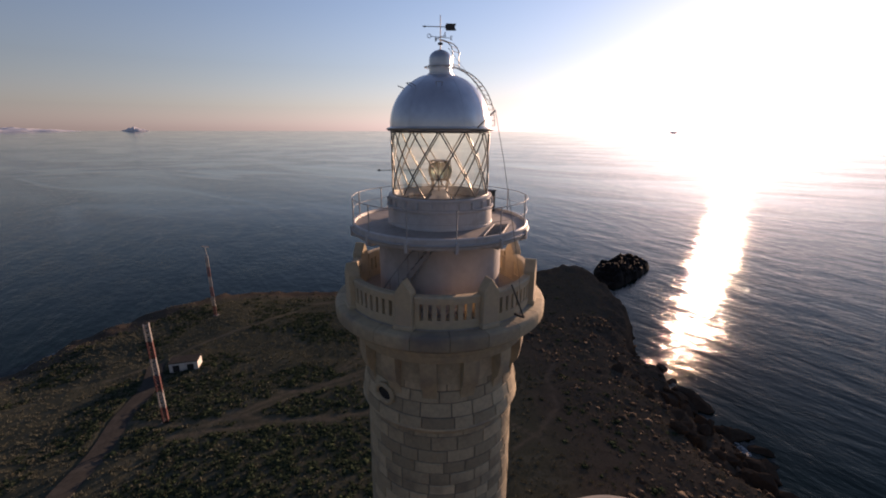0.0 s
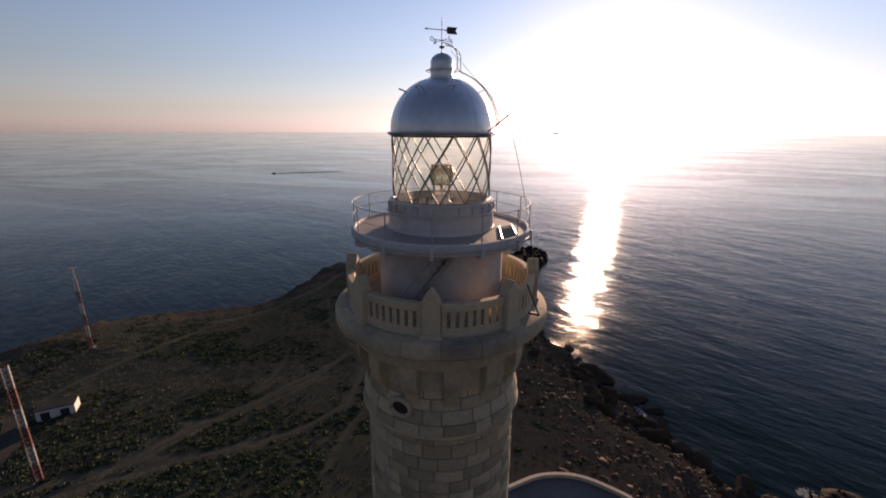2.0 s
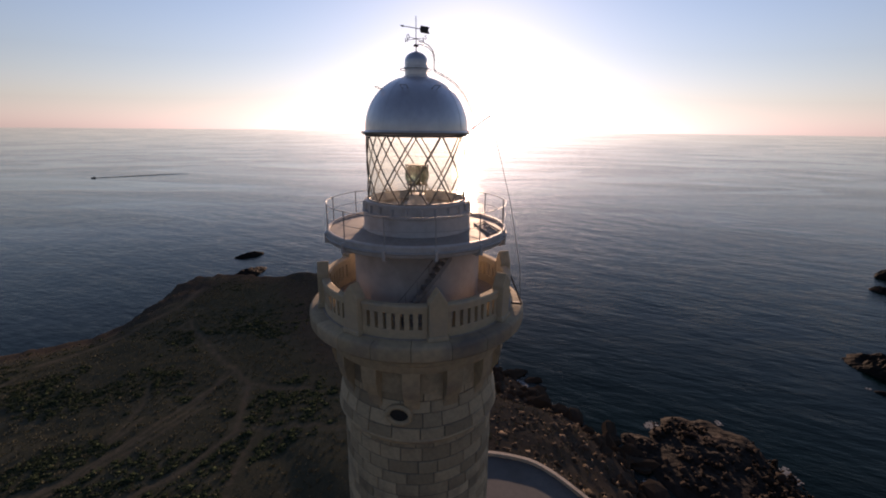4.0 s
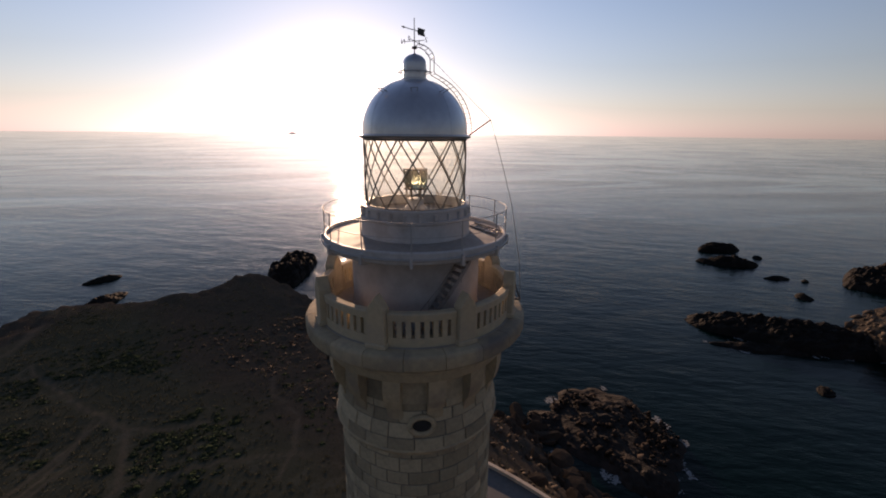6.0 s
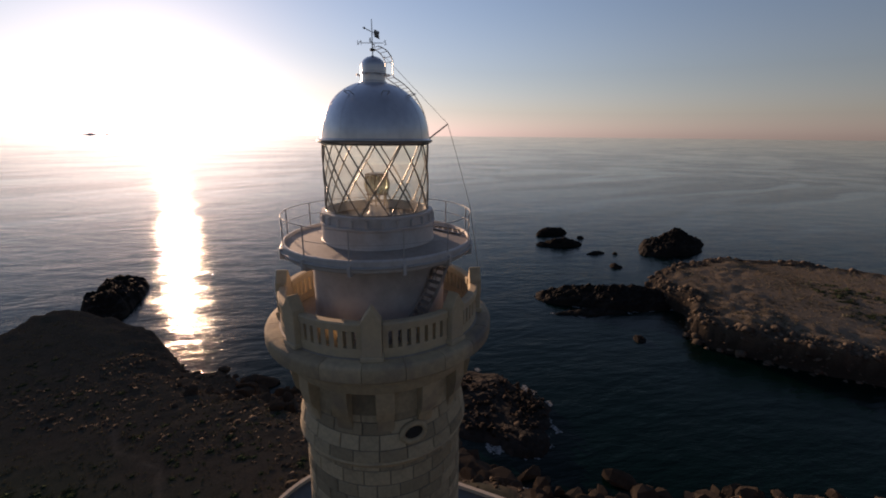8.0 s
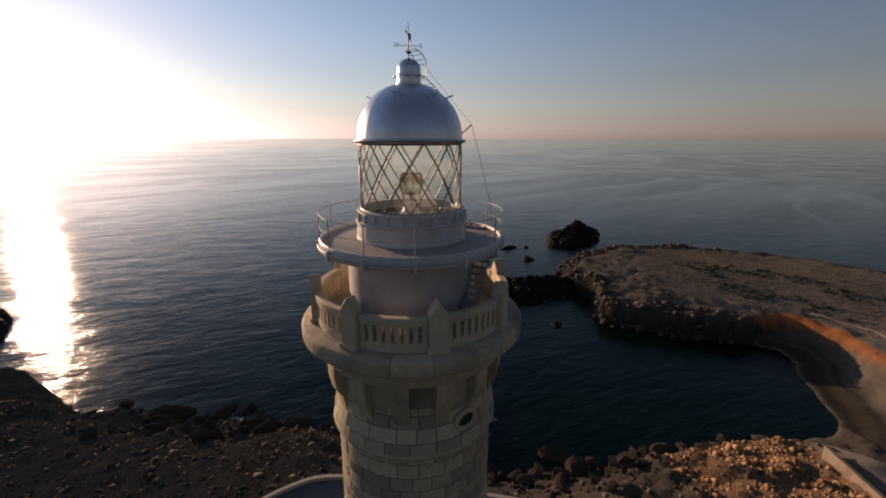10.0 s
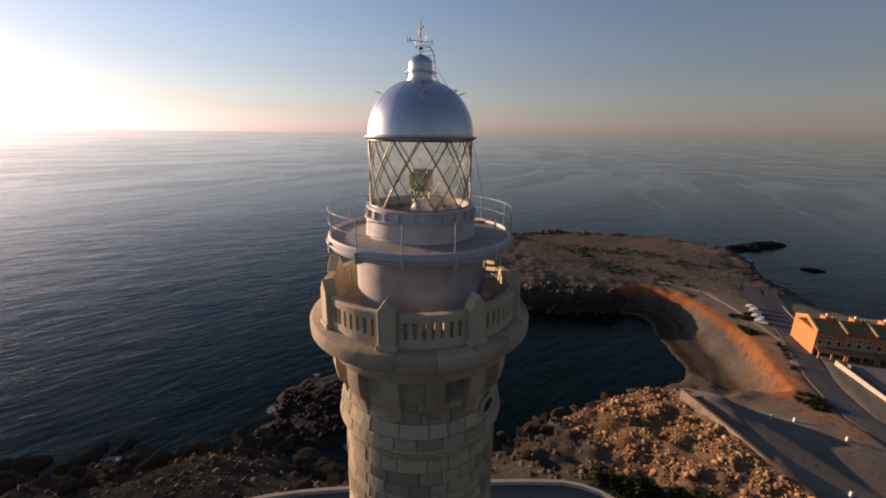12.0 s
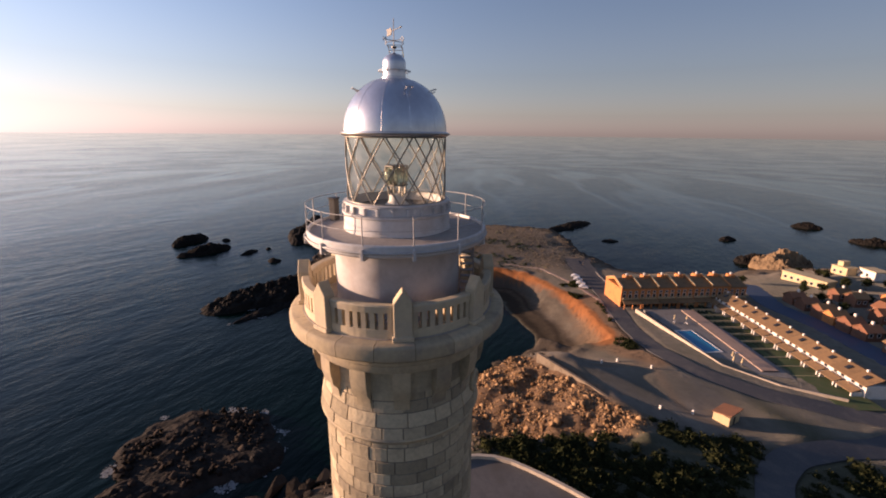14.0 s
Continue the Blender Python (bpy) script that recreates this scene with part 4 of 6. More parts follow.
# weather vane
vane = thing("weather_vane", "dark iron weather vane with arrow and compass letters", "weather vane", (TX, TY, LIFT))
part("pole", rod(bmesh.new(), (0, 0, 85.0), (0, 0, 86.12), 0.020, 8, 0.012), M["dark_metal"], vane)
VA = 5.0
u = Matrix.Rotation(radians(VA), 4, "Z")
bm = bmesh.new()
rod(bm, u @ Vector((-0.62, 0, 85.75)), u @ Vector((0.22, 0, 85.75)), 0.014, 6)
rod(bm, u @ Vector((-0.64, 0, 85.75)), u @ Vector((-0.52, 0, 85.75)), 0.002, 8, 0.035)
arrow = part("arrow", bm, M["dark_metal"], vane)
bm = bmesh.new()
fl = [(0.20, -0.11), (0.56, -0.11), (0.50, 0.0), (0.56, 0.11), (0.20, 0.11), (0.16, 0.0)]
f0 = [bm.verts.new(u @ Vector((x, -0.012, 85.75 + zz))) for x, zz in fl]
f1 = [bm.verts.new(u @ Vector((x, 0.012, 85.75 + zz))) for x, zz in fl]
bm.faces.new(f0)
bm.faces.new(f1[::-1])
for i in range(6):
    bm.faces.new((f0[i], f0[(i + 1) % 6], f1[(i + 1) % 6], f1[i]))
part("tail_flag", bm, M["dark_metal"], arrow, "flat swallow-tailed iron flag")
for letter, a in (("N", 112), ("S", -68), ("E", 22), ("O", 202)):
    bm = bmesh.new()
    rod(bm, (0, 0, 85.42), polar(0.36, a, 85.42), 0.011, 5)
    arm = part("compass_arm", bm, M["dark_metal"], vane)
    c = bpy.data.curves.new("compass_letter", "FONT")
    c.body, c.size, c.extrude, c.align_x, c.align_y = letter, 0.20, 0.008, "CENTER", "CENTER"
    tmp = new("compass_letter_curve", c)
    me_l = bpy.data.meshes.new_from_object(tmp.evaluated_get(bpy.context.evaluated_depsgraph_get()))
    bpy.data.objects.remove(tmp)
    me_l.materials.clear()
    me_l.materials.append(M["dark_metal"])
    lob = part("compass_letter", me_l, None, arm)
    lob.matrix_local = Matrix.Translation(polar(0.42, a, 85.42)) @ Matrix.Rotation(radians(a), 4, "Z") @ Matrix.Rotation(radians(90), 4, "X")
part("collar", rod(bmesh.new(), (0, 0, 85.18), (0, 0, 85.24), 0.09, 10), M["dark_metal"], vane)

# boom with its hanging wire
boom = thing("signal_boom", "thin iron arm on the dome rim with a hanging wire", "boom", (TX, TY, LIFT))
tip = Vector((1.75, -2.0, 82.92))
part("arm", rod(bmesh.new(), (1.22, -1.42, 82.36), tip, 0.026, 6), M["bar"], boom)
part("stay_wire", rod(bmesh.new(), (0.25, -0.28, 85.05), tip, 0.007, 4), M["bar"], boom)
wire_end = Vector((2.25, -2.75, 79.9))
part("down_wire", pipe(bmesh.new(), [tip, tip.lerp(wire_end, 0.5) + Vector((0.03, -0.02, -0.05)), wire_end, (2.62, -3.0, 77.6), (2.72, -3.05, 76.1)], 0.010, 5), M["bar"], boom)
part("strut", rod(bmesh.new(), polar(3.68, -49, 77.25), polar(4.12, -46, 76.1), 0.03, 6), M["dark_metal"], boom)
part("wire_anchor", box(bmesh.new(), 3.72, 4.12, -0.05, 0.05, 76.085, 76.17, Matrix.Rotation(radians(-46), 4, "Z"), 0.015), M["dark_metal"], boom)

# ladder laid down on the upper gallery
lad2 = thing("spare_ladder", "weathered grey ladder lying on the gallery deck", "ladder", (TX, TY, 79.05))
r1, r2 = (Vector((2.0, -0.95, 0)), Vector((1.42, -2.72, 0))), (Vector((2.58, -0.80, 0)), Vector((2.08, -2.42, 0)))
for a_, b_ in (r1, r2):
    part("stringer", rod(bmesh.new(), a_, b_, 0.035, 6), M["bar"], lad2)
for k in range(7):
    t_ = (k + 0.5) / 7
    part("rung", rod(bmesh.new(), r1[0].lerp(r1[1], t_), r2[0].lerp(r2[1], t_), 0.02, 5), M["bar"], lad2)

# open steel stair winding up the drum from the balcony to the gallery
stair = thing("gallery_stair", "weathered grey steel stair winding up against the drum", "stair", (TX, TY, 0))
SA0, SA1, SZ0, SZ1 = -134.0, -97.0, 76.16, 78.58
for r_ in (2.46, 2.96):
    lo_, hi_ = [], []
    bm = bmesh.new()
    for i in range(25):
        a_, zz = SA0 + (SA1 - SA0) * i / 24, SZ0 + (SZ1 - SZ0) * i / 24
        lo_.append([bm.verts.new(polar(r_ + dr, a_, max(zz - 0.12, 76.12))) for dr in (-0.012, 0.012)])
        hi_.append([bm.verts.new(polar(r_ + dr, a_, zz + 0.10)) for dr in (-0.012, 0.012)])
    for i in range(24):
        for q in ((lo_[i][0], lo_[i + 1][0], hi_[i + 1][0], hi_[i][0]), (lo_[i][1], hi_[i][1], hi_[i + 1][1], lo_[i + 1][1]), (hi_[i][0], hi_[i + 1][0], hi_[i + 1][1], hi_[i][1]), (lo_[i][0], lo_[i][1], lo_[i + 1][1], lo_[i + 1][0])):
            bm.faces.new(q)
    part("stringer", bm, M["stair_steel"], stair)
for k in range(12):
    a_, zz = SA0 + (SA1 - SA0) * (k + 0.5) / 12, SZ0 + (SZ1 - SZ0) * (k + 0.5) / 12
    bm = bmesh.new()
    arc_ = [(r_, a_ + da) for r_ in (2.47, 2.95) for da in (-2.3, 2.3)]
    v = [bm.verts.new(polar(r_, t_, zz + dz)) for dz in (0, 0.035) for r_, t_ in arc_]
    for q in ((0, 1, 3, 2), (4, 6, 7, 5), (0, 4, 5, 1), (2, 3, 7, 6), (0, 2, 6, 4), (1, 5, 7, 3)):
        bm.faces.new([v[n] for n in q])
    part("tread", bm, M["stair_steel"], stair)
pts = [polar(2.96, SA0 + (SA1 - SA0) * i / 20, min(SZ0 + (SZ1 - SZ0) * i / 20 + 0.75, 78.6)) for i in range(17)]
part("handrail", pipe(bmesh.new(), pts, 0.018, 6), M["stair_steel"], stair, smooth=80)
for k in range(0, 17, 4):
    x_, y_, z_ = pts[k]
    part("rail_post", rod(bmesh.new(), (x_, y_, z_ - 0.75), (x_, y_, z_), 0.014, 5), M["stair_steel"], stair)

# small cabinet on the upper gallery
cab = thing("gallery_cabinet", "narrow dark metal box standing on the gallery deck", "metal box", (TX + 2.20, TY + 1.90, 79.0), 40)
part("body", box(bmesh.new(), -0.14, 0.14, -0.16, 0.16, 0.0, 0.88, None, 0.02), M["dark_metal"], cab)
part("cap", box(bmesh.new(), -0.17, 0.17, -0.19, 0.19, 0.88, 0.94, None, 0.015), M["dark_metal"], cab)

# optic
optic = thing("lantern_optic", "brass-framed glass lamp optic on a white pedestal", "lighthouse lens", (TX, TY, 79.80), 20)
bm = bmesh.new()
spin(bm, [(0.44, 0.0), (0.44, 0.08), (0.36, 0.14), (0.30, 0.22), (0.30, 0.44), (0.0, 0.46)], 0, 360, 28)
part("pedestal", bm, M["white_paint"], optic, "white round pedestal", smooth=40)
for a in range(0, 360, 60):
    part("frame_leg", rod(bmesh.new(), polar(0.30, a, 0.40), polar(0.41, a, 1.50), 0.032, 6), M["bar"], optic)
for zz in (0.78, 1.48):
    bm = bmesh.new()
    spin(bm, [(0.0, zz), (0.43, zz), (0.43, zz + 0.04), (0.0, zz + 0.04)], 0, 360, 6)
    part("frame_plate", bm, M["dark_metal"], optic)
for a in range(30, 390, 60):
    bm = bmesh.new()
    prof = [(0.0, 0.13), (0.07, 0.12), (0.11, 0.09), (0.115, 0.105), (0.16, 0.07), (0.165, 0.085), (0.205, 0.04), (0.225, 0.0)]
    spin(bm, [(r_ * 1.25, h_) for r_, h_ in prof], 0, 360, 20)
    bmesh.ops.transform(bm, matrix=Matrix.Rotation(radians(a), 4, "Z") @ Matrix.Translation((0.33, 0, 1.14)) @ Matrix.Rotation(radians(90), 4, "Y") @ Matrix.Diagonal((1.15, 0.72, 1, 1)), verts=bm.verts[:])
    part("bullseye_panel", bm, M["lens"], optic, "ringed bullseye glass panel", smooth=30)

# ---- rocks, boulders, scrub ----
def ground_z(x, y, rough=True):
    return float(land(np.array([x], float), np.array([y], float), rough)[0][0])


def ico_template(subdiv):
    bm = bmesh.new()
    bmesh.ops.create_icosphere(bm, subdivisions=subdiv, radius=1)
    v = np.array([p.co[:] for p in bm.verts])
    f = [[q.index for q in p.verts] for p in bm.faces]
    bm.free()
    return v, f


def craggy_rock(seed, hx, hy, h, cells=34):
    """A rock island as a height sheet over an uneven oval, with ledges, skirts under water."""
    u = np.linspace(-1.25, 1.25, cells)
    X, Y = np.meshgrid(u, u)
    ang, rad = np.arctan2(Y, X), np.hypot(X, Y)
    s = seed * 13.7
    edge = 1.0 + 0.34 * fbm(np.cos(ang) * 1.3 + s, np.sin(ang) * 1.3 - s, 1.0, 4, seed)
    e = 1 - rad / edge
    scale = min(hx, hy)
    px, py = X * hx + s, Y * hy - s
    body = h * (np.clip(e, 0, 1) ** 0.55) * (0.62 + 0.55 * fbm(px, py, scale * 0.9, 3, seed + 5))
    ridge = 1 - np.abs(fbm(px, py, scale * 0.45, 5, seed + 9)) * 2.2
    body = body + step(e, 0.0, 0.12) * (0.34 * h * ridge * (0.4 + 0.6 * e) + 0.16 * h * np.abs(fbm(px, py, scale * 0.20, 4, seed + 15)))
    ledge = max(0.5, 0.2 * h)                # bedding planes break the slope into ledges
    tilt = body + 0.06 * px + 0.03 * py
    body = body + 0.10 * h * fbm(px, py, scale * 0.10, 3, seed + 21) * step(e, 0.02, 0.2)
    body = body + 0.42 * ledge * (np.floor(tilt / ledge) + step(tilt / ledge % 1, 0.55, 1.0) - tilt / ledge) * step(e, 0.02, 0.15)
    Z = np.where(e > 0, body, e * h * 1.6 - 0.1)
    Z = np.maximum(Z, -3.0)
    n = cells
    idx_ = np.arange(n * n).reshape(n, n)
    keep_ = (Z[:-1, :-1] > -2.9) | (Z[1:, 1:] > -2.9)
    q = np.stack([idx_[:-1, :-1], idx_[:-1, 1:], idx_[1:, 1:], idx_[1:, :-1]], -1)[keep_]
    return np.stack([X * hx, Y * hy, Z], -1).reshape(-1, 3), q.tolist()


SEA_ROCKS = [  # x, y, half length, half width, height, turn, seed
    (109, 237.3, 30, 14, 9.5, 52, 1), (17.2, 254.3, 17, 5.5, 3.6, 42, 2), (27.7, 296.3, 9, 4, 2.6, 10, 3),
    (99, 38.5, 21, 17, 2.7, 60, 4), (89.6, 25.2, 11, 8, 3.0, 20, 22), (88, 51.5, 8, 6, 2.4, 70, 23), (352, 53, 17, 8, 7.0, -40, 5), (315, 41.5, 17, 8, 6.0, -60, 6), (299.1, 14.6, 7, 3.5, 2.2, -50, 7),
    (344, 28.4, 4, 3, 2.0, 20, 8), (341.3, -39.5, 36, 17, 12, -30, 9), (208, 4, 37, 15, 8.5, 107, 10), (188.4, 10.2, 17, 4.5, 2.0, 122, 11),
    (270.9, 0.9, 5, 3.5, 2.2, 30, 12), (269.8, -254.1, 36, 9, 4.5, 105, 13), (214.5, -245.7, 7, 4, 2.0, 60, 14), (116.3, -289, 24, 17, 13, 120, 15), (132.3, -290.5, 13, 9, 8, 60, 21),
    (177.1, -337.9, 8, 5, 3.0, 80, 16), (174.1, -457.4, 12, 8, 5, 30, 17), (118.1, -430.4, 12, 8, 6, 30, 18), (166.4, -9.1, 3.5, 2.5, 1.6, 0, 19), (304.5, 1.5, 2.6, 2, 1.5, 0, 20)]
for x, y, hx, hy, h, turn, seed in SEA_ROCKS:
    v, f = craggy_rock(seed, hx, hy, h, 90 if h > 4 or seed == 4 else 32)
    ob = new("sea_rock", mesh_of("sea_rock", v, f, M["sand_rock"] if seed == 15 else M["reef"] if seed in (4, 22, 23) else M["sea_rock"]))
    ob.matrix_world = pose(x, y, 0, 0, 0, turn)
    if seed in (4, 10, 11, 13, 22, 23):
        fv, ff = [], []
        frng = random.Random(seed)
        for q in f:                          # broken foam where the rock meets the water
            c_ = v[q].mean(axis=0)
            if -0.7 < c_[2] < 0.10 and value_noise(np.array([c_[0] / 4.1 + seed]), np.array([c_[1] / 4.1]), 301)[0] > 0.70:
                for _ in range(2):
                    x_, y_, r_ = c_[0] + frng.uniform(-0.6, 0.6), c_[1] + frng.uniform(-0.6, 0.6), frng.uniform(0.12, 0.45)
                    ff.append(list(range(len(fv), len(fv) + 7)))
                    fv += [(x_ + r_ * frng.uniform(0.6, 1.3) * math.cos(k * 0.8976), y_ + r_ * frng.uniform(0.6, 1.3) * math.sin(k * 0.8976), 0.06 + 0.004 * (len(ff) % 7)) for k in range(7)]
        if ff:
            fo = new("sea_foam", mesh_of("sea_foam", np.array(fv), ff, M["foam"]))
            fo.matrix_world = pose(x, y, 0, 0, 0, turn)
            tagged(fo, "broken white foam washing against a sea rock", "foam", kind="stuff")
    tagged(ob, "large jagged dark rock standing in the sea" if h > 4 else "low dark rock awash in the sea", "rock", "rocks in the sea")

rng = random.Random(11)
nrng = np.random.default_rng(5)


def shore_foam(lo, hi, count, share, label):
    """Thin broken patches of foam lying on the water along a stretch of shore."""
    frng = np.random.default_rng(77)
    p_ = frng.uniform(lo, hi, (count, 2))
    d_ = shore_depth(p_[:, 0], p_[:, 1])
    wash = value_noise(p_[:, 0] / 7.0, p_[:, 1] / 7.0, 311)
    p_ = p_[(d_ > -2.2) & (d_ < -0.2) & (wash > 1 - share)]
    fv, ff = [], []
    for x_, y_ in p_:
        r_, a_, n_ = frng.uniform(0.25, 0.95), frng.uniform(0, 6.28), 7
        ff.append(list(range(len(fv), len(fv) + n_)))
        for k in range(n_):
            t_, q_ = a_ + 6.283 * k / n_, r_ * frng.uniform(0.55, 1.25)
            fv.append((x_ + q_ * math.cos(t_), y_ + q_ * math.sin(t_), 0.05 + 0.01 * (len(ff) % 5)))
    tagged(new("sea_foam", mesh_of("sea_foam", fv, ff, M["foam"])), label, "foam", kind="stuff")


shore_foam((-150, 120), (20, 262), 60000, 0.50, "thin white foam where the swell meets the headland")
shore_foam((60, -60), (130, 130), 30000, 0.42, "broken white foam between the shore boulders")
IV, IF = ico_template(2)
IV1, IF1 = ico_template(1)
boulder_meshes = []
for k in range(9):
    v = IV.copy()
    for _ in range(10):                     # planes hewn off the ball give flat faces and hard edges
        d_ = nrng.normal(size=3)
        d_ /= np.linalg.norm(d_)
        cut = nrng.uniform(0.36, 0.72)
        over = v @ d_ - cut
        v = v - np.where(over > 0, over, 0)[:, None] * d_
    v *= nrng.uniform(0.75, 1.25, 3)
    boulder_meshes.append(mesh_of("boulder", v, IF, M["rock"]))

# boulders along the eastern shore
cand = nrng.uniform((34, -62), (122, 124), (9000, 2))
ch, cd = land(cand[:, 0], cand[:, 1])
cyard = depth_inside(cand[:, 0], cand[:, 1], YARD_LINE)
off_bank = depth_inside(cand[:, 0], cand[:, 1], np.array(BLUFF_AREA, float)) < -2
ok = (cd > -7) & (cd < 20) & (cyard < -4) & (off_bank | (cd < 5)) & (nrng.random(len(cand)) < np.where(cd < 8, 1.0, 0.4))
spots = [(float(a), float(b), float(c), float(e)) for (a, b), c, e in zip(cand[ok], ch[ok], cd[ok])]
placed = 0
for x, y, h, d_ in spots:
    if placed >= 290:
        break
    size = rng.choice((1.0, 1.4, 1.9, 2.4, 3.0, 3.9)) * (1.3 if d_ < 4 else 0.75)
    ob = new("boulder", boulder_meshes[placed % 9])
    zz = max(h, -1.2) + size * 0.15
    ob.matrix_world = pose(x, y, zz, rng.uniform(-25, 25), rng.uniform(-25, 25), rng.uniform(0, 360)) @ Matrix.Diagonal((size, size * rng.uniform(0.7, 1.1), size * rng.uniform(0.55, 0.9), 1))
    tagged(ob, "angular brown boulder lying on the rocky shore", "boulder", "boulders along the shore")
    placed += 1


def scatter(points, template_v, template_f, sizes, squash, jitter=0.25):
    """Copies one template to many places, each turned and misshapen, as one vertex and face list."""
    n, m = len(points), len(template_v)
    a = nrng.uniform(0, 2 * math.pi, (n, 1))
    v = template_v[None] * (1 + jitter * nrng.normal(size=(n, m, 3)))
    s = np.asarray(sizes)[:, None]
    vx_, vy_, vz_ = v[..., 0] * s, v[..., 1] * s * nrng.uniform(0.7, 1.2, (n, 1)), v[..., 2] * s * squash * nrng.uniform(0.7, 1.2, (n, 1))
    out = np.stack([vx_ * np.cos(a) - vy_ * np.sin(a), vx_ * np.sin(a) + vy_ * np.cos(a), vz_], -1) + np.asarray(points)[:, None, :]
    faces = np.asarray(template_f)[None] + (np.arange(n) * m)[:, None, None]
    return out.reshape(-1, 3), faces.reshape(-1, len(template_f[0]))


def triangles(name, v, f, material):
    """A mesh from arrays of corners and triangles."""
    me_ = bpy.data.meshes.new(name)
    me_.vertices.add(len(v))
    me_.vertices.foreach_set("co", np.asarray(v, np.float32).ravel())
    me_.loops.add(f.size)
    me_.loops.foreach_set("vertex_index", np.asarray(f, np.int32).ravel())
    me_.polygons.add(len(f))
    me_.polygons.foreach_set("loop_start", np.arange(0, f.size, 3, dtype=np.int32))
    me_.update()
    me_.validate()
    me_.materials.append(material)
    return me_


# rubble on the slopes
cand = nrng.uniform((14, -64), (96, 150), (60000, 2))
ch, cd = land(cand[:, 0], cand[:, 1])
cyard = depth_inside(cand[:, 0], cand[:, 1], YARD_LINE)
bank = (1 - step(line_distance(cand[:, 0], cand[:, 1], BLUFF), 9, 17)) * step(-cand[:, 1] + 4 * fbm(cand[:, 0], cand[:, 1], 9, 3, 255), 24, 36)
ok = (cd > -3) & (cyard < -2) & (depth_inside(cand[:, 0], cand[:, 1], np.array(LOT, float)) < -2) & (nrng.random(len(cand)) < 0.16 * (cd < 42) * (1 - bank) * (0.4 + 0.8 * step(fbm(cand[:, 0], cand[:, 1], 10, 3, 245), -0.3, 0.3)))
slope_pts = np.column_stack([cand[ok], ch[ok] + 0.05])
slope_sizes = nrng.choice((0.3, 0.45, 0.7, 1.05, 1.6), len(slope_pts), p=(0.36, 0.30, 0.18, 0.11, 0.05))
shards = []
for k in range(6):                           # broken stones: a coarse ball hewn by planes
    sv = IV1.copy()
    for _ in range(7):
        d_ = nrng.normal(size=3)
        d_ /= np.linalg.norm(d_)
        over = sv @ d_ - nrng.uniform(0.14, 0.5)
        sv = sv - np.where(over > 0, over, 0)[:, None] * d_
    shards.append(sv * nrng.uniform(0.7, 1.4, 3))
cand = nrng.uniform((28, -62), (86, -8), (32000, 2))
ch, cd = land(cand[:, 0], cand[:, 1])
cyard = depth_inside(cand[:, 0], cand[:, 1], YARD_LINE)
clump = step(fbm(cand[:, 0], cand[:, 1], 9, 3, 241), -0.35, 0.25)
bank = step(depth_inside(cand[:, 0], cand[:, 1], np.array(BLUFF_AREA, float)) + 2 * fbm(cand[:, 0], cand[:, 1], 8, 3, 251), -5, 1) * step(-cand[:, 1] + 4 * fbm(cand[:, 0], cand[:, 1], 9, 3, 255), 22, 36)
ok = (cd > -2) & (cyard < -2) & (depth_inside(cand[:, 0], cand[:, 1], np.array(LOT, float)) < -2) & (nrng.random(len(cand)) < bank * (0.25 + 0.7 * clump))
pts = np.column_stack([cand[ok], ch[ok] + 0.02])
sizes = nrng.choice((0.15, 0.25, 0.38, 0.60, 1.0, 1.6), int(ok.sum()), p=(0.42, 0.28, 0.17, 0.09, 0.03, 0.01))
for label, where, sizes_, colour in (("broken brown rubble strewn over the bank", pts, sizes, "rubble"), ("dark brown stones strewn over the shore slope", slope_pts, slope_sizes, "point_stone")):
    vs_, fs_, off = [], [], 0
    for k in range(6):
        pick = np.arange(len(where)) % 6 == k
        v, f = scatter(where[pick], shards[k], IF1, sizes_[pick], 0.66, 0.05)
        vs_.append(v)
        fs_.append(f + off)
        off += len(v)
    tagged(new("rubble", triangles("rubble", np.concatenate(vs_), np.concatenate(fs_), M[colour])), label, "rubble", kind="stuff")

# broken rock round the edge of the point
cand = nrng.uniform((150, -130), (310, 0), (16000, 2))
ch, cd = land(cand[:, 0], cand[:, 1])
ok = (cd > -2.5) & (cd < 9) & (depth_inside(cand[:, 0], cand[:, 1], BEACH_LINE) < -3) & (fbm(cand[:, 0], cand[:, 1], 12, 3, 351) > -0.15)
ev, ef = scatter(np.column_stack([cand[ok], np.maximum(ch[ok], -0.5)]), shards[4], IF1, nrng.choice((0.4, 0.7, 1.2, 2.0, 3.0), int(ok.sum()), p=(0.38, 0.32, 0.18, 0.09, 0.03)), 0.6, 0.06)
tagged(new("point_rocks", triangles("point_rocks", ev, ef, M["point_stone"])), "grey-brown broken rock edging the sandy point", "rocks", kind="stuff")

# broken blocks on the low reef
reef = nrng.uniform(-1, 1, (900, 2))
reef = np.column_stack([99 + 17 * reef[:, 0], 38.5 + 20 * reef[:, 1]])
lumps = fbm(reef[:, 0], reef[:, 1], 7, 3, 341)
reef = reef[(np.hypot((reef[:, 0] - 99) / 16, (reef[:, 1] - 38.5) / 19) < 0.92 + 0.3 * lumps) & (lumps > -0.25)]
rv, rf = scatter(np.column_stack([reef, nrng.uniform(0.2, 2.3, len(reef))]), shards[2], IF1, nrng.choice((0.5, 0.8, 1.2, 1.9), len(reef), p=(0.4, 0.35, 0.18, 0.07)), 0.7, 0.06)
tagged(new("reef_stones", triangles("reef_stones", rv, rf, M["reef_stone"])), "dark broken blocks heaped on the low reef", "rocks", kind="stuff")

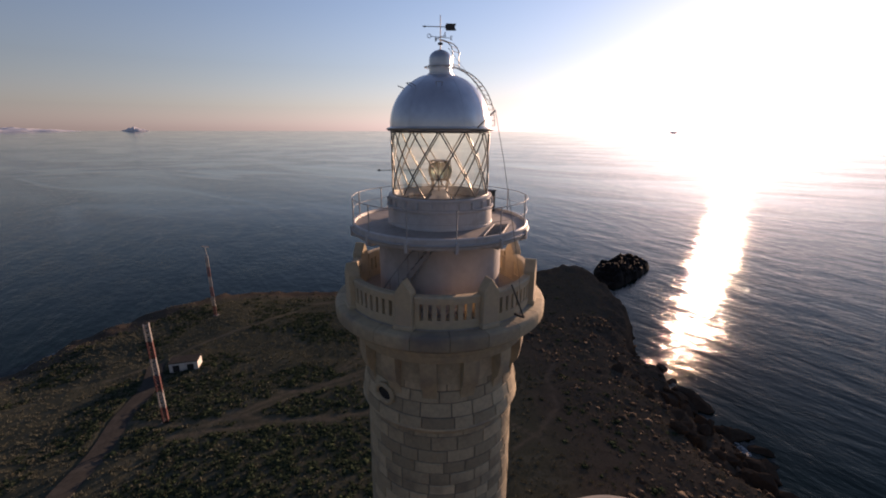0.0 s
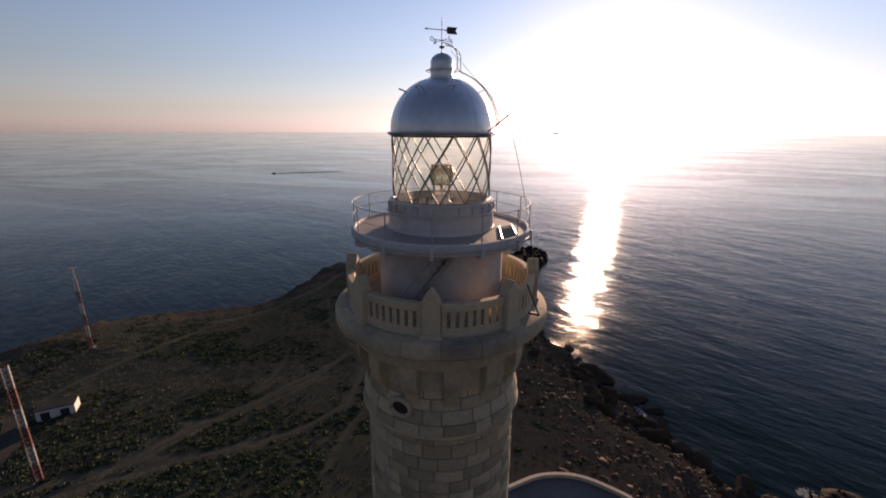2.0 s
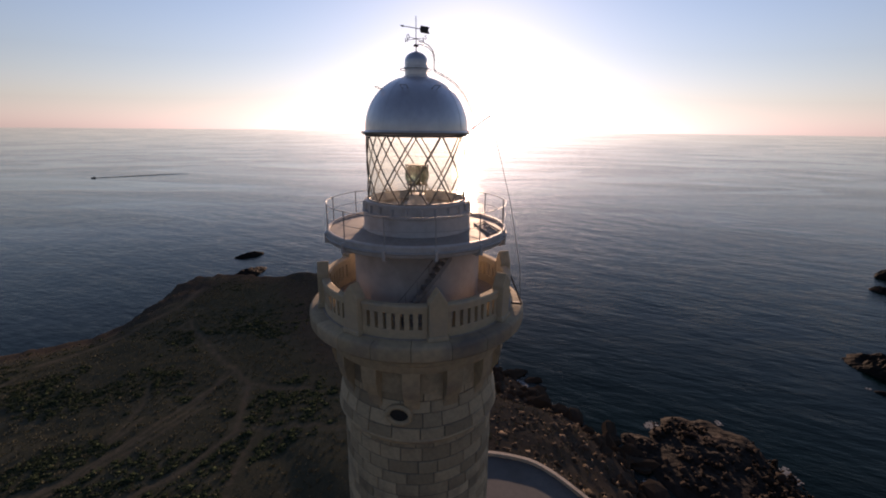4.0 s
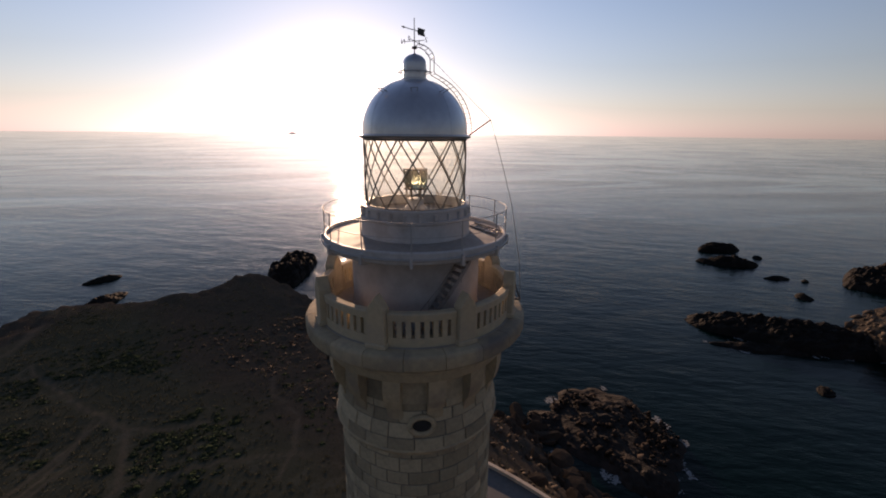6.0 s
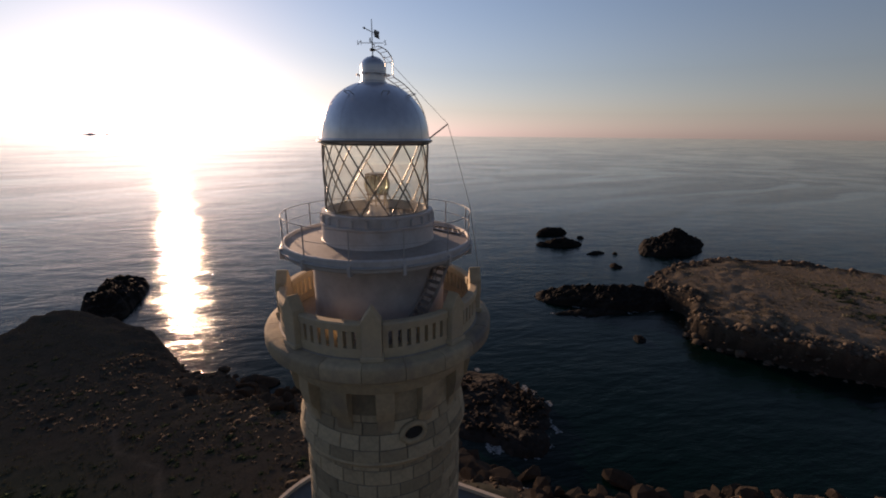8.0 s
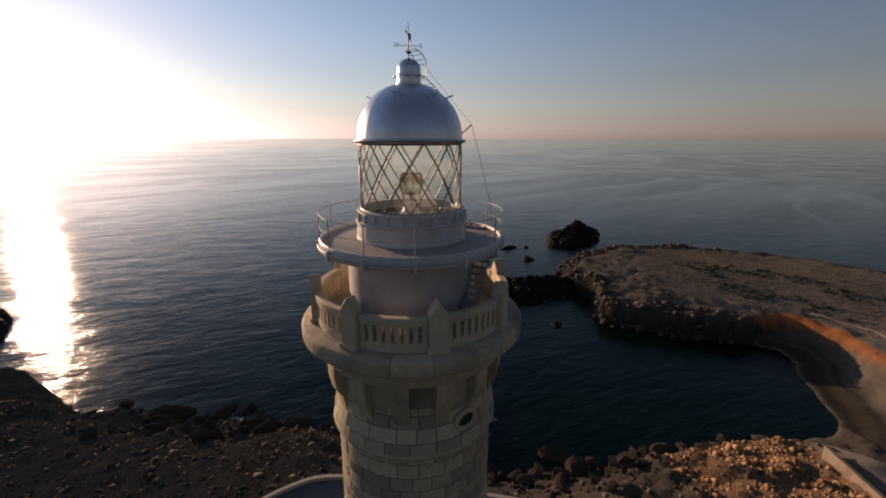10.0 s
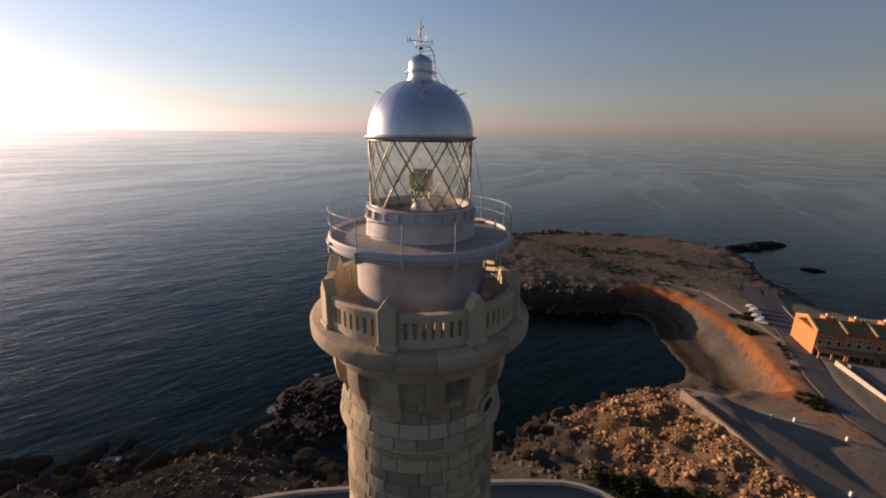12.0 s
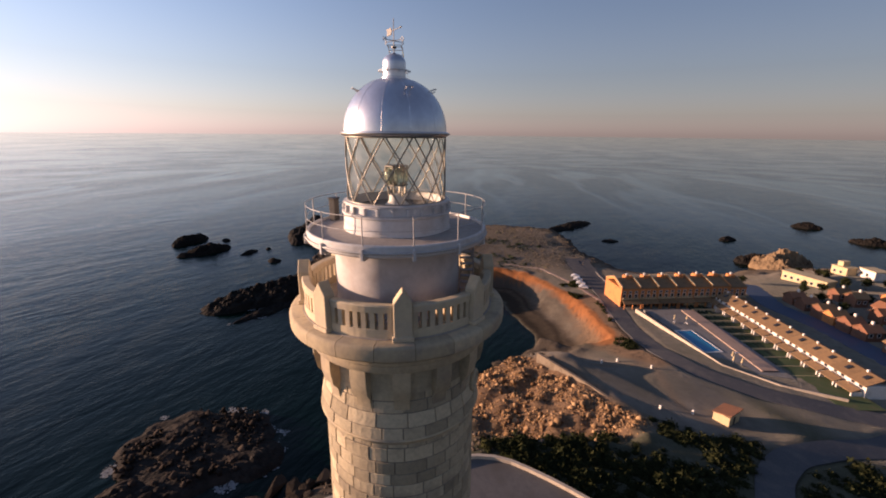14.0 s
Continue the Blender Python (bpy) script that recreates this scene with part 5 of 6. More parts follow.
# low scrub
leaf_v, leaf_f = [], []
for k in range(34):
    d_ = nrng.normal(size=3)
    d_[2] = abs(d_[2]) * 0.9
    d_ /= np.linalg.norm(d_)
    c_ = d_ * nrng.uniform(0.55, 1.0)
    for _ in range(3):
        leaf_v.append(c_ + nrng.normal(size=3) * 0.26)
    leaf_f.append([3 * k, 3 * k + 1, 3 * k + 2])
base = len(leaf_v)
leaf_v = np.array(leaf_v)
core_v = IV1 * 0.62
leaf_v = np.concatenate([leaf_v, core_v])
leaf_f += [[base + i for i in q] for q in IF1]

twig_v, twig_f = [], []
for k in range(96):                          # a dense bush of small leaf sprays
    d_ = nrng.normal(size=3)
    d_[2] = abs(d_[2])
    d_ /= np.linalg.norm(d_)
    c_ = d_ * nrng.uniform(0.62, 1.02) * (1 + 0.2 * math.sin(5 * d_[0] + 3 * d_[1]))
    for _ in range(3):
        twig_v.append(c_ + nrng.normal(size=3) * 0.13)
    twig_f.append([3 * k, 3 * k + 1, 3 * k + 2])
fine_bush = (np.concatenate([np.array(twig_v), IV1 * 0.68]), twig_f + [[len(twig_v) + i for i in q] for q in IF1])


def scrub_field(name, lo, hi, count, want, sizes, label, material, squash=0.6, shape=None):
    cand_ = nrng.uniform(lo, hi, (count, 2))
    h_, d_ = land(cand_[:, 0], cand_[:, 1])
    x_, y_ = cand_.T
    track = np.min([line_distance(x_, y_, line) - w_ for line, w_ in PATHS], axis=0)
    track = np.minimum(track, np.minimum(line_distance(x_, y_, ROAD) - 4.2, np.minimum(line_distance(x_, y_, DRIVE) - 3.6, np.minimum(line_distance(x_, y_, STREET) - 4, line_distance(x_, y_, TRACK) - 2.6))))
    free = (depth_inside(x_, y_, YARD_LINE) < -1.5) & (depth_inside(x_, y_, BEACH_LINE) < -3) & (track > 0.4)
    free &= (depth_inside(x_, y_, np.array(LOT, float)) < -0.5) & (depth_inside(x_, y_, np.array(BLUFF_AREA, float)) < 1)
    ok_ = free & (nrng.random(count) < want(x_, y_, h_, d_))
    pts_ = np.column_stack([cand_[ok_], h_[ok_] + 0.1])
    s_ = nrng.uniform(*sizes, len(pts_)) * (0.6 + 0.8 * nrng.random(len(pts_)) ** 2)
    v_, f_ = scatter(pts_, *(shape or (leaf_v, leaf_f)), s_, squash, jitter=0.12)
    return tagged(new(name, triangles(name, v_, f_, material)), label, "scrub", kind="stuff")


tuft_v, tuft_f = [], []
for k in range(9):                           # a tuft of nine leaning blades
    a_, r_ = k * 0.7 + 0.2, 0.25 + 0.35 * (k % 3) / 2
    c_, s_ = math.cos(a_), math.sin(a_)
    tuft_v += [(r_ * c_ - 0.22 * s_, r_ * s_ + 0.22 * c_, -0.1), (r_ * c_ + 0.22 * s_, r_ * s_ - 0.22 * c_, -0.1), (1.5 * r_ * c_, 1.5 * r_ * s_, 0.8 + 0.2 * (k % 2))]
    tuft_f.append([3 * k, 3 * k + 1, 3 * k + 2])
tuft = (np.array(tuft_v), tuft_f)
patchy = lambda x, y, size, seed: step(fbm(x, y, size, 3, seed), -0.12, 0.22)
scrub_field("scrub", (-150, 40), (75, 215), 36000, lambda x, y, h, d: 0.85 * patchy(x, y, 16, 101) * step(d, 14, 34) * (1 - 0.75 * step(y, 150, 175)) * (1 - 0.88 * step(x, 8, 24)), (0.4, 1.1),
            "low dark scrub growing in patches on the headland", M["scrub"], 0.32)
scrub_field("shrubbery", (-40, -100), (58, -16), 5200, lambda x, y, h, d: 0.6 * patchy(x, y, 22, 111) + 0.75 * (1 - step(line_distance(x, y, [(30, -26), (18, -40), (-6, -48)]), 8, 16)), (0.8, 1.9),
            "dense dark green bushes on the slope below the lighthouse", M["bush"], 0.75, fine_bush)
scrub_field("dune_scrub", (160, -190), (310, -60), 1500, lambda x, y, h, d: 0.85 * (1 - step(line_distance(x, y, [(178.1, -115.9), (198, -93.4), (241.7, -97.7), (220, -131.4), (197.4, -148)]) + 8 * fbm(x, y, 14, 3, 261), 4, 14)) * step(d, 8, 14), (0.8, 2.0),
            "grey-green scrub on the far sandy point", M["scrub"], 0.5)
scrub_field("roadside_scrub", (60, -128), (130, -92), 5200, lambda x, y, h, d: 0.9 * patchy(x, y, 9, 121) * step(h, 5, 8) * (y > 6 + np.interp(x, [46, 62, 78, 96, 119], [-97.5, -101, -109, -121, -135])), (0.6, 1.6),
            "dry bushes on the bank beside the road", M["bush"], 0.6, fine_bush)

# Tufts are set this thick so their shaded sides darken the headland.
scrub_field("dry_grass", (-158, 30), (90, 232), 62000, lambda x, y, h, d: step(d, 4, 14) * (0.50 + 0.4 * patchy(x, y, 30, 151)) * (1 - 0.6 * step(x, 8, 26)) * (1 - 0.8 * step(-x, -14, 2) * step(y, 130, 150) * (1 - step(d, 18, 30))), (0.28, 0.55),
            "low dry grass and herbs covering the headland", M["dry_grass"], 0.75, tuft)
scrub_field("point_grass", (150, -200), (320, -20), 14000, lambda x, y, h, d: step(d, 5, 12) * 0.16 * patchy(x, y, 18, 161) * step(-y, -10, 40), (0.5, 0.9),
            "sparse dry grass on the sandy point", M["dry_grass"], 0.8, tuft)

# Unseen tufts, added so their self-shading darkens the point against the sun.
scrub_field("tussock_grass", (150, -200), (320, -10), 34000, lambda x, y, h, d: step(d, 3, 9) * 0.36, (0.35, 0.7),
            "small tan tufts added over the sandy point for self-shading", M["shade_tuft"], 0.55, tuft)

# far islands, a far coast, a boat
def far_isle(name, az, dist, length, height, seed, label):
    v_, f_ = craggy_rock(seed, length / 2, length * 0.2, height, 30)
    v_[:, 2] *= np.where(v_[:, 2] > 0, 1 - 0.62 * np.minimum(1, np.abs(v_[:, 0]) / (length * 0.5)), 1)
    ob_ = new(name, mesh_of(name, v_, f_, M["hazed_rock"]))
    a_ = radians(az)
    # The base follows the lifted far sea, so it too fits the camera's view.
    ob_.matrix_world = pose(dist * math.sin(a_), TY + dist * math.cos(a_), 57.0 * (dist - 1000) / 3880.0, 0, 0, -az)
    return tagged(ob_, label, "island")


far_isle("island", -34.5, 4840, 190, 46, 31, "small hazy rocky island on the horizon")
far_isle("island", 28.85, 4840, 110, 17, 32, "tiny hazy islet far out at sea")
far_isle("island", 30.25, 4840, 50, 9, 33, "tiny hazy islet far out at sea")
far_isle("far_coast", -44.0, 4830, 800, 26, 34, "low hazy strip of far coast")

# ---- yard, roads, walls ----
def prism(bm, outline, z0, z1):
    lo = [bm.verts.new((x, y, z0)) for x, y in outline]
    hi = [bm.verts.new((x, y, z1)) for x, y in outline]
    bm.faces.new(lo[::-1])
    bm.faces.new(hi)
    n = len(outline)
    for i in range(n):
        bm.faces.new((lo[i], lo[(i + 1) % n], hi[(i + 1) % n], hi[i]))
    return bm


def ribbon(line, half, lift, spacing=2.0, thick=0.3, flat=None, closed=False):
    """A strip along a line, draped on the ground, with a thickness."""
    pts = [Vector((x, y)) for x, y in line]
    if closed:
        pts.append(pts[0])
    fine = []
    for a, b in zip(pts[:-1], pts[1:]):
        n = max(1, int((b - a).length / spacing))
        fine += [a.lerp(b, i / n) for i in range(n)]
    fine.append(pts[-1])
    for _ in range(3):
        fine = [fine[0]] + [(fine[i - 1] + 2 * fine[i] + fine[i + 1]) / 4 for i in range(1, len(fine) - 1)] + [fine[-1]]
    bm = bmesh.new()
    rows = []
    for i, p in enumerate(fine):
        t = (fine[min(i + 1, len(fine) - 1)] - fine[max(i - 1, 0)]).normalized()
        side = Vector((-t.y, t.x))
        zc = flat if flat is not None else ground_z(p.x, p.y, False) + lift
        rows.append([bm.verts.new((*(p + side * s * half), zc - dz)) for s, dz in ((-1, thick), (-1, 0), (0, -0.03), (1, 0), (1, thick))])
    for r0, r1 in zip(rows[:-1], rows[1:]):
        for k in range(4):
            bm.faces.new((r0[k], r0[k + 1], r1[k + 1], r1[k]))
    return bm


def wall_along(line, half, height, base=0.0, flat=None, spacing=2.0):
    """A free-standing wall on the ground along a line."""
    pts = [Vector((x, y)) for x, y in line]
    fine = []
    for a, b in zip(pts[:-1], pts[1:]):
        n = max(1, int((b - a).length / spacing))
        fine += [a.lerp(b, i / n) for i in range(n)]
    fine.append(pts[-1])
    bm = bmesh.new()
    rows = []
    for i, p in enumerate(fine):
        t = (fine[min(i + 1, len(fine) - 1)] - fine[max(i - 1, 0)]).normalized()
        side = Vector((-t.y, t.x))
        z0 = flat if flat is not None else ground_z(p.x, p.y, False)
        rows.append([bm.verts.new((*(p + side * s * half), z0 + dz)) for s, dz in ((-1, base), (-1, height), (1, height), (1, base))])
    for r0, r1 in zip(rows[:-1], rows[1:]):
        for k in range(4):
            bm.faces.new((r0[k], r0[(k + 1) % 4], r1[(k + 1) % 4], r1[k]))
    bm.faces.new(rows[0])
    bm.faces.new(rows[-1][::-1])
    return bm


yard_outline = [tuple(p) for p in rounded(YARD, 2)]
yard = part("yard", prism(bmesh.new(), yard_outline, 22.0, YARD_Z), M["yard"], None)
tagged(yard, "flat grey paved yard round the foot of the lighthouse", "yard", kind="structure")
closed_line = yard_outline + [yard_outline[0]]
yw = part("yard_wall", wall_along(closed_line, 0.28, 0.62, 0.004, YARD_Z, 1.2), M["kerb"], None)
tagged(yw, "low pale parapet wall edging the paved yard", "wall", kind="structure")

for name, line, half, label in (("road", ROAD, 3.4, "grey asphalt road running along the coast"), ("driveway", DRIVE, 3.0, "curving grey drive up to the lighthouse"),
                                ("track", TRACK, 2.2, "worn brown track across the headland"), ("street", STREET, 5.0, "wide blue-grey street between rows of houses")):
    tagged(part(name, ribbon(line, half, 0.06), M["street"] if name == "street" else M["track"] if name == "track" else M["asphalt"], None), label, "road", kind="structure")
tagged(part("parking", ribbon([(164.4, -162.2), (156.2, -152.6), (138, -141.1), (117.7, -128.7)], 7.0, 0.02), M["asphalt"], None), "asphalt turning place at the end of the road", "parking", kind="structure")
tagged(part("lot_wall", wall_along([(74.1, -56.5), (55.7, -58), (40.7, -58.4), (39.5, -57.3), (36.8, -52)], 0.4, 0.42, -4.5, 17.9), M["lot_stone"], None), "low tan stone wall above the rubble slope", "wall", kind="structure")
tagged(part("beach_wall", wall_along([(102.2, -105.3), (95.1, -102), (89, -99.2), (83.9, -95.8), (80.2, -92.6)], 0.6, 0.8, -8, 6.9), M["ochre_stone"], None), "sunlit ochre retaining wall above the beach", "wall", kind="structure")
tagged(part("pool_wall", wall_along([(90.5, -120.8), (67.2, -114), (48.9, -108.5), (34.9, -112.4), (23, -121.1)], 0.22, 0.8, -2.0, 13.3), M["kerb"], None), "long pale boundary wall beside the road", "wall", kind="structure")
tagged(part("verge", ribbon([(150, -155.5), (146.2, -152.8), (131, -143.1), (118, -136)], 0.35, 0.14), M["kerb"], None), "pale stone kerb edging the road", "kerb", kind="structure")
tagged(part("shore_walk", ribbon([(172, -113.1), (155.7, -125), (131.6, -123.1), (106.4, -117.6), (89.1, -106.6)], 0.8, 0.05), M["paving"], None), "pale footpath along the top of the red bank", "path", kind="structure")

PZ = 13.3
prism_bm = prism(bmesh.new(), POOL_YARD, PZ - 1.5, PZ)
tagged(part("pool_terrace", prism_bm, M["concrete"], None), "grey paved terrace round the swimming pool", "terrace", kind="structure")
tagged(part("terrace_strip", ribbon([(81, -139.7), (61.6, -129.7), (40.6, -118.9)], 2.5, 0, 3, 1.0, flat=PZ + 0.35), M["paving"], None), "raised strip of pink paving behind the pool", "terrace", kind="structure")
pool = thing("swimming_pool", "blue rectangular swimming pool with pale coping", "pool", (62.9, -118.1, PZ), -22)
bm = bmesh.new()
for x0, x1, y0, y1 in ((-8.1, 8.1, -3.4, -2.9), (-8.1, 8.1, 2.9, 3.4), (-8.1, -7.6, -2.9, 2.9), (7.6, 8.1, -2.9, 2.9)):
    box(bm, x0, x1, y0, y1, 0.0, 0.16)
part("coping", bm, M["white_wall"], pool, "pale stone coping")
part("basin", box(bmesh.new(), -7.6, 7.6, -2.9, 2.9, 0.004, 0.02), M["pool_tile"], pool, "blue tiled basin")
part("water_surface", box(bmesh.new(), -7.6, 7.6, -2.9, 2.9, 0.05, 0.10), M["pool_water"], pool, "clear blue water")

# ---- houses ----
def window_on(parent, x, y, z, w, h, m=None, along="x"):
    """A recessed dark pane in a proud pale frame, on a wall that faces -y."""
    bm = bmesh.new()
    for a0, a1, b0, b1 in ((-w / 2 - 0.12, w / 2 + 0.12, h / 2, h / 2 + 0.12), (-w / 2 - 0.12, w / 2 + 0.12, -h / 2 - 0.14, -h / 2), (-w / 2 - 0.12, -w / 2, -h / 2, h / 2), (w / 2, w / 2 + 0.12, -h / 2, h / 2)):
        box(bm, x + a0, x + a1, y - 0.08, y + 0.05, z + b0, z + b1)
    win = part("window", bm, M["white_wall"], parent)
    part("pane", box(bmesh.new(), x - w / 2, x + w / 2, y - 0.02, y + 0.04, z - h / 2, z + h / 2), M["window"], win)


def roof_slab(bm, x0, x1, ya, za, yb, zb, t=0.22):
    """A sloping slab between two eaves lines."""
    v = [bm.verts.new(p) for p in ((x0, ya, za), (x1, ya, za), (x1, yb, zb), (x0, yb, zb), (x0, ya, za - t), (x1, ya, za - t), (x1, yb, zb - t), (x0, yb, zb - t))]
    for f in ((0, 1, 2, 3), (7, 6, 5, 4), (0, 4, 5, 1), (1, 5, 6, 2), (2, 6, 7, 3), (3, 7, 4, 0)):
        bm.faces.new([v[i] for i in f])
    return bm


def town_house(at, turn, gable="cream_wall"):
    """Three storeys facing -y: garage, two floors under a long brown roof, stepped party walls."""
    hs = thing("terraced_house", "orange-ochre three-storey terraced house with brown tiled roof and garage", "house", at, turn, "terraced houses by the road")
    w = 8.2
    part("wall", box(bmesh.new(), 0, w, 0, 13.0, -2, 8.3), M["ochre_wall"], hs)
    bm = bmesh.new()
    roof_slab(bm, 0.0, w, -0.4, 8.3, 6.6, 10.7)
    roof_slab(bm, 0.0, w, 13.4, 8.3, 6.6, 10.7)
    part("roof", bm, M["tile"], hs)
    bm = bmesh.new()
    box(bm, -0.2, 0.2, -0.6, 13.4, -2, 8.2)
    roof_slab(bm, -0.2, 0.2, -0.6, 9.1, 6.6, 11.6, 1.2)
    roof_slab(bm, -0.2, 0.2, 13.4, 9.1, 6.6, 11.6, 1.2)
    pw_ = part("party_wall", bm, M["ochre_wall"], hs, "orange stepped party wall")
    bm = bmesh.new()
    roof_slab(bm, -0.32, 0.32, -0.7, 9.28, 6.6, 11.78, 0.18)
    roof_slab(bm, -0.32, 0.32, 13.5, 9.28, 6.6, 11.78, 0.18)
    part("coping", bm, M[gable], pw_, "pale coping")
    part("dormer", box(bmesh.new(), 4.4, 6.6, 5.6, 8.4, 9.2, 11.7, None, 0.05), M["ochre_wall"], hs)
    part("chimney", box(bmesh.new(), 5.0, 5.7, 6.4, 7.1, 11.7, 12.6, None, 0.05), M["white_wall"], hs, "white chimney")
    part("porch_roof", roof_slab(bmesh.new(), 0.25, w - 0.25, -3.4, 2.6, 0.0, 3.7, 0.2), M["tile"], hs)
    for x_ in (0.5, 4.1, w - 0.5):
        part("porch_post", box(bmesh.new(), x_ - 0.2, x_ + 0.2, -3.2, -2.8, -0.5, 2.5), M["ochre_wall"], hs)
    part("garage_opening", box(bmesh.new(), 0.8, 3.8, -0.05, 0.1, -0.2, 2.3), M["opening"], hs, "dark garage opening")
    part("garage_opening", box(bmesh.new(), 4.5, 7.6, -0.05, 0.1, -0.2, 2.3), M["opening"], hs, "dark garage opening")
    for x_ in (1.5, 4.1, 6.7):
        window_on(hs, x_, 0.0, 4.75, 1.2, 1.6)
        window_on(hs, x_, 0.0, 6.55, 1.0, 0.8)
    bm = box(bmesh.new(), 0.4, w - 0.4, -1.1, 0.0, 3.75, 3.92)
    for k in range(12):
        box(bm, 0.45 + 0.65 * k, 0.51 + 0.65 * k, -1.08, -1.02, 3.92, 4.75)
    box(bm, 0.4, w - 0.4, -1.1, -1.0, 4.75, 4.83)
    part("balcony", bm, M["cream_wall"], hs)
    return hs


UX, UY = -0.362, -0.932
HZ = 12.2
turn1 = math.degrees(math.atan2(UY, UX))
first = town_house((97.7, -119.7, HZ), turn1)
for k in range(1, 6):
    copy_thing(first, pose(97.7 + UX * 8.07 * k, -119.7 + UY * 8.07 * k, HZ, 0, 0, turn1))
wing = town_house((97.7 + UX * 48.6, -119.7 + UY * 48.6, HZ - 0.6), turn1, "ochre_wall")


def row_house(at, turn):
    """Two storeys facing -y: white front with a tiled porch, a long brown roof with a skylight, a garden wall."""
    hs = thing("row_house", "white row house with brown tiled roof and tiled porch", "house", at, turn, "white row houses behind the pool")
    w = 5.5
    part("wall", box(bmesh.new(), 0, w, 0, 8.5, -1.5, 4.6), M["white_wall"], hs)
    bm = bmesh.new()
    roof_slab(bm, 0, w, -0.45, 4.45, 4.4, 6.4)
    roof_slab(bm, 0, w, 8.9, 4.45, 4.4, 6.4)
    part("roof", bm, M["tile"], hs)
    part("skylight", roof_slab(bmesh.new(), 2.2, 3.4, 1.5, 5.50, 2.9, 6.13, 0.15), M["window"], hs, "dark skylight")
    part("porch_roof", roof_slab(bmesh.new(), 0.15, w - 0.5, -3.4, 2.4, -0.9, 3.25), M["tile"], hs)
    for x_ in (0.35, w - 0.7):
        part("porch_wall", box(bmesh.new(), x_ - 0.18, x_ + 0.18, -3.2, 0, -1.5, 2.3), M["white_wall"], hs)
    part("porch_opening", box(bmesh.new(), 0.7, w - 1.0, -0.06, 0.1, 0.0, 2.2), M["opening"], hs, "dark porch opening")
    window_on(hs, 1.6, 0.0, 3.75, 1.1, 0.9)
    window_on(hs, 3.9, 0.0, 3.75, 1.1, 0.9)
    part("chimney", box(bmesh.new(), 0.5, 1.1, 4.0, 4.6, 5.6, 6.9, None, 0.04), M["white_wall"], hs, "white chimney")
    part("garden_wall", box(bmesh.new(), -0.1, 0.1, -13.0, -3.2, -1.5, 0.9), M["cream_wall"], hs)
    bm = bmesh.new()
    for k in range(5):
        box(bm, 0.5, w - 0.5, -12.4 + 1.6 * k, -11.8 + 1.6 * k, -0.6, 0.35 + 0.25 * (k % 2), None, 0.1)
    part("hedge", bm, M["hedge"], hs, "dark clipped hedges")
    return hs


RX, RY = 0.890, -0.457
turn2 = math.degrees(math.atan2(RY, RX)) + 180
first = row_house((81.0, -158.0, HZ), turn2)
for k in range(1, 12):
    copy_thing(first, pose(81.0 - RX * 5.53 * k, -158.0 - RY * 5.53 * k, HZ, 0, 0, turn2))
lawn = part("lawn", ribbon([(76.2, -149.2), (51.8, -137.9), (19, -120.6)], 5.5, 0.3, 3), M["lawn"], None)
tagged(lawn, "narrow green back gardens with dark hedges", "garden", kind="structure")


def villa(at, turn, wall, roof, label, w=8.0, d=7.5, h=4.2):
    hs = thing("villa", label, "house", at, turn, "small houses beyond the street")
    part("wall", box(bmesh.new(), 0, w, 0, d, -1.5, h), M[wall], hs)
    bm = bmesh.new()
    roof_slab(bm, -0.4, w + 0.4, -0.4, h - 0.15, d / 2, h + 2.0)
    roof_slab(bm, -0.4, w + 0.4, d + 0.4, h - 0.15, d / 2, h + 2.0)
    part("roof", bm, M[roof], hs)
    for x_ in (0.0, w - 0.15):
        bm = bmesh.new()
        v = [bm.verts.new((x_ + dx, y_, z_)) for dx in (0, 0.15) for y_, z_ in ((0, h), (d, h), (d / 2, h + 1.75))]
        for f in ((0, 1, 2), (5, 4, 3), (0, 3, 4, 1), (1, 4, 5, 2), (2, 5, 3, 0)):
            bm.faces.new([v[i] for i in f])
        part("gable", bm, M[wall], hs)
    for x_ in (w * 0.25, w * 0.72):
        window_on(hs, x_, 0.0, 2.4, 1.2, 1.3)
    part("chimney", box(bmesh.new(), w * 0.6, w * 0.6 + 0.7, d / 2 - 0.4, d / 2 + 0.4, h + 1.0, h + 2.9, None, 0.04), M["white_wall"], hs)
    return hs


rng = random.Random(8)
front = [(67.4, -191.2), (61.8, -188.4), (54.1, -184.1), (49.6, -181.8), (43.3, -178), (37.8, -175.4), (32.1, -171.3), (26.5, -168.5), (20.3, -165.1), (13.2, -161.3)]
back = [(60, -213.4), (53.9, -212.1), (47.8, -208.8), (41.5, -200.1), (35.4, -196.8), (28.2, -192.5), (22.1, -188.8), (14.9, -184), (46.3, -225.5), (37.1, -219.8), (27.9, -214.2), (18.6, -207.5), (9.4, -201.8), (1.1, -196.1)]
for x, y in front + back:
    villa((x, y, ground_z(x, y, False)), turn2 + rng.choice((90, 90, 0)) + rng.uniform(-4, 4), rng.choice(("ochre_wall", "brick_wall", "brick_wall")), rng.choice(("orange_tile", "orange_tile", "tile")), "small brown house with terracotta gabled roof", rng.uniform(5.6, 6.6), 5.6, rng.uniform(3.4, 4.4))
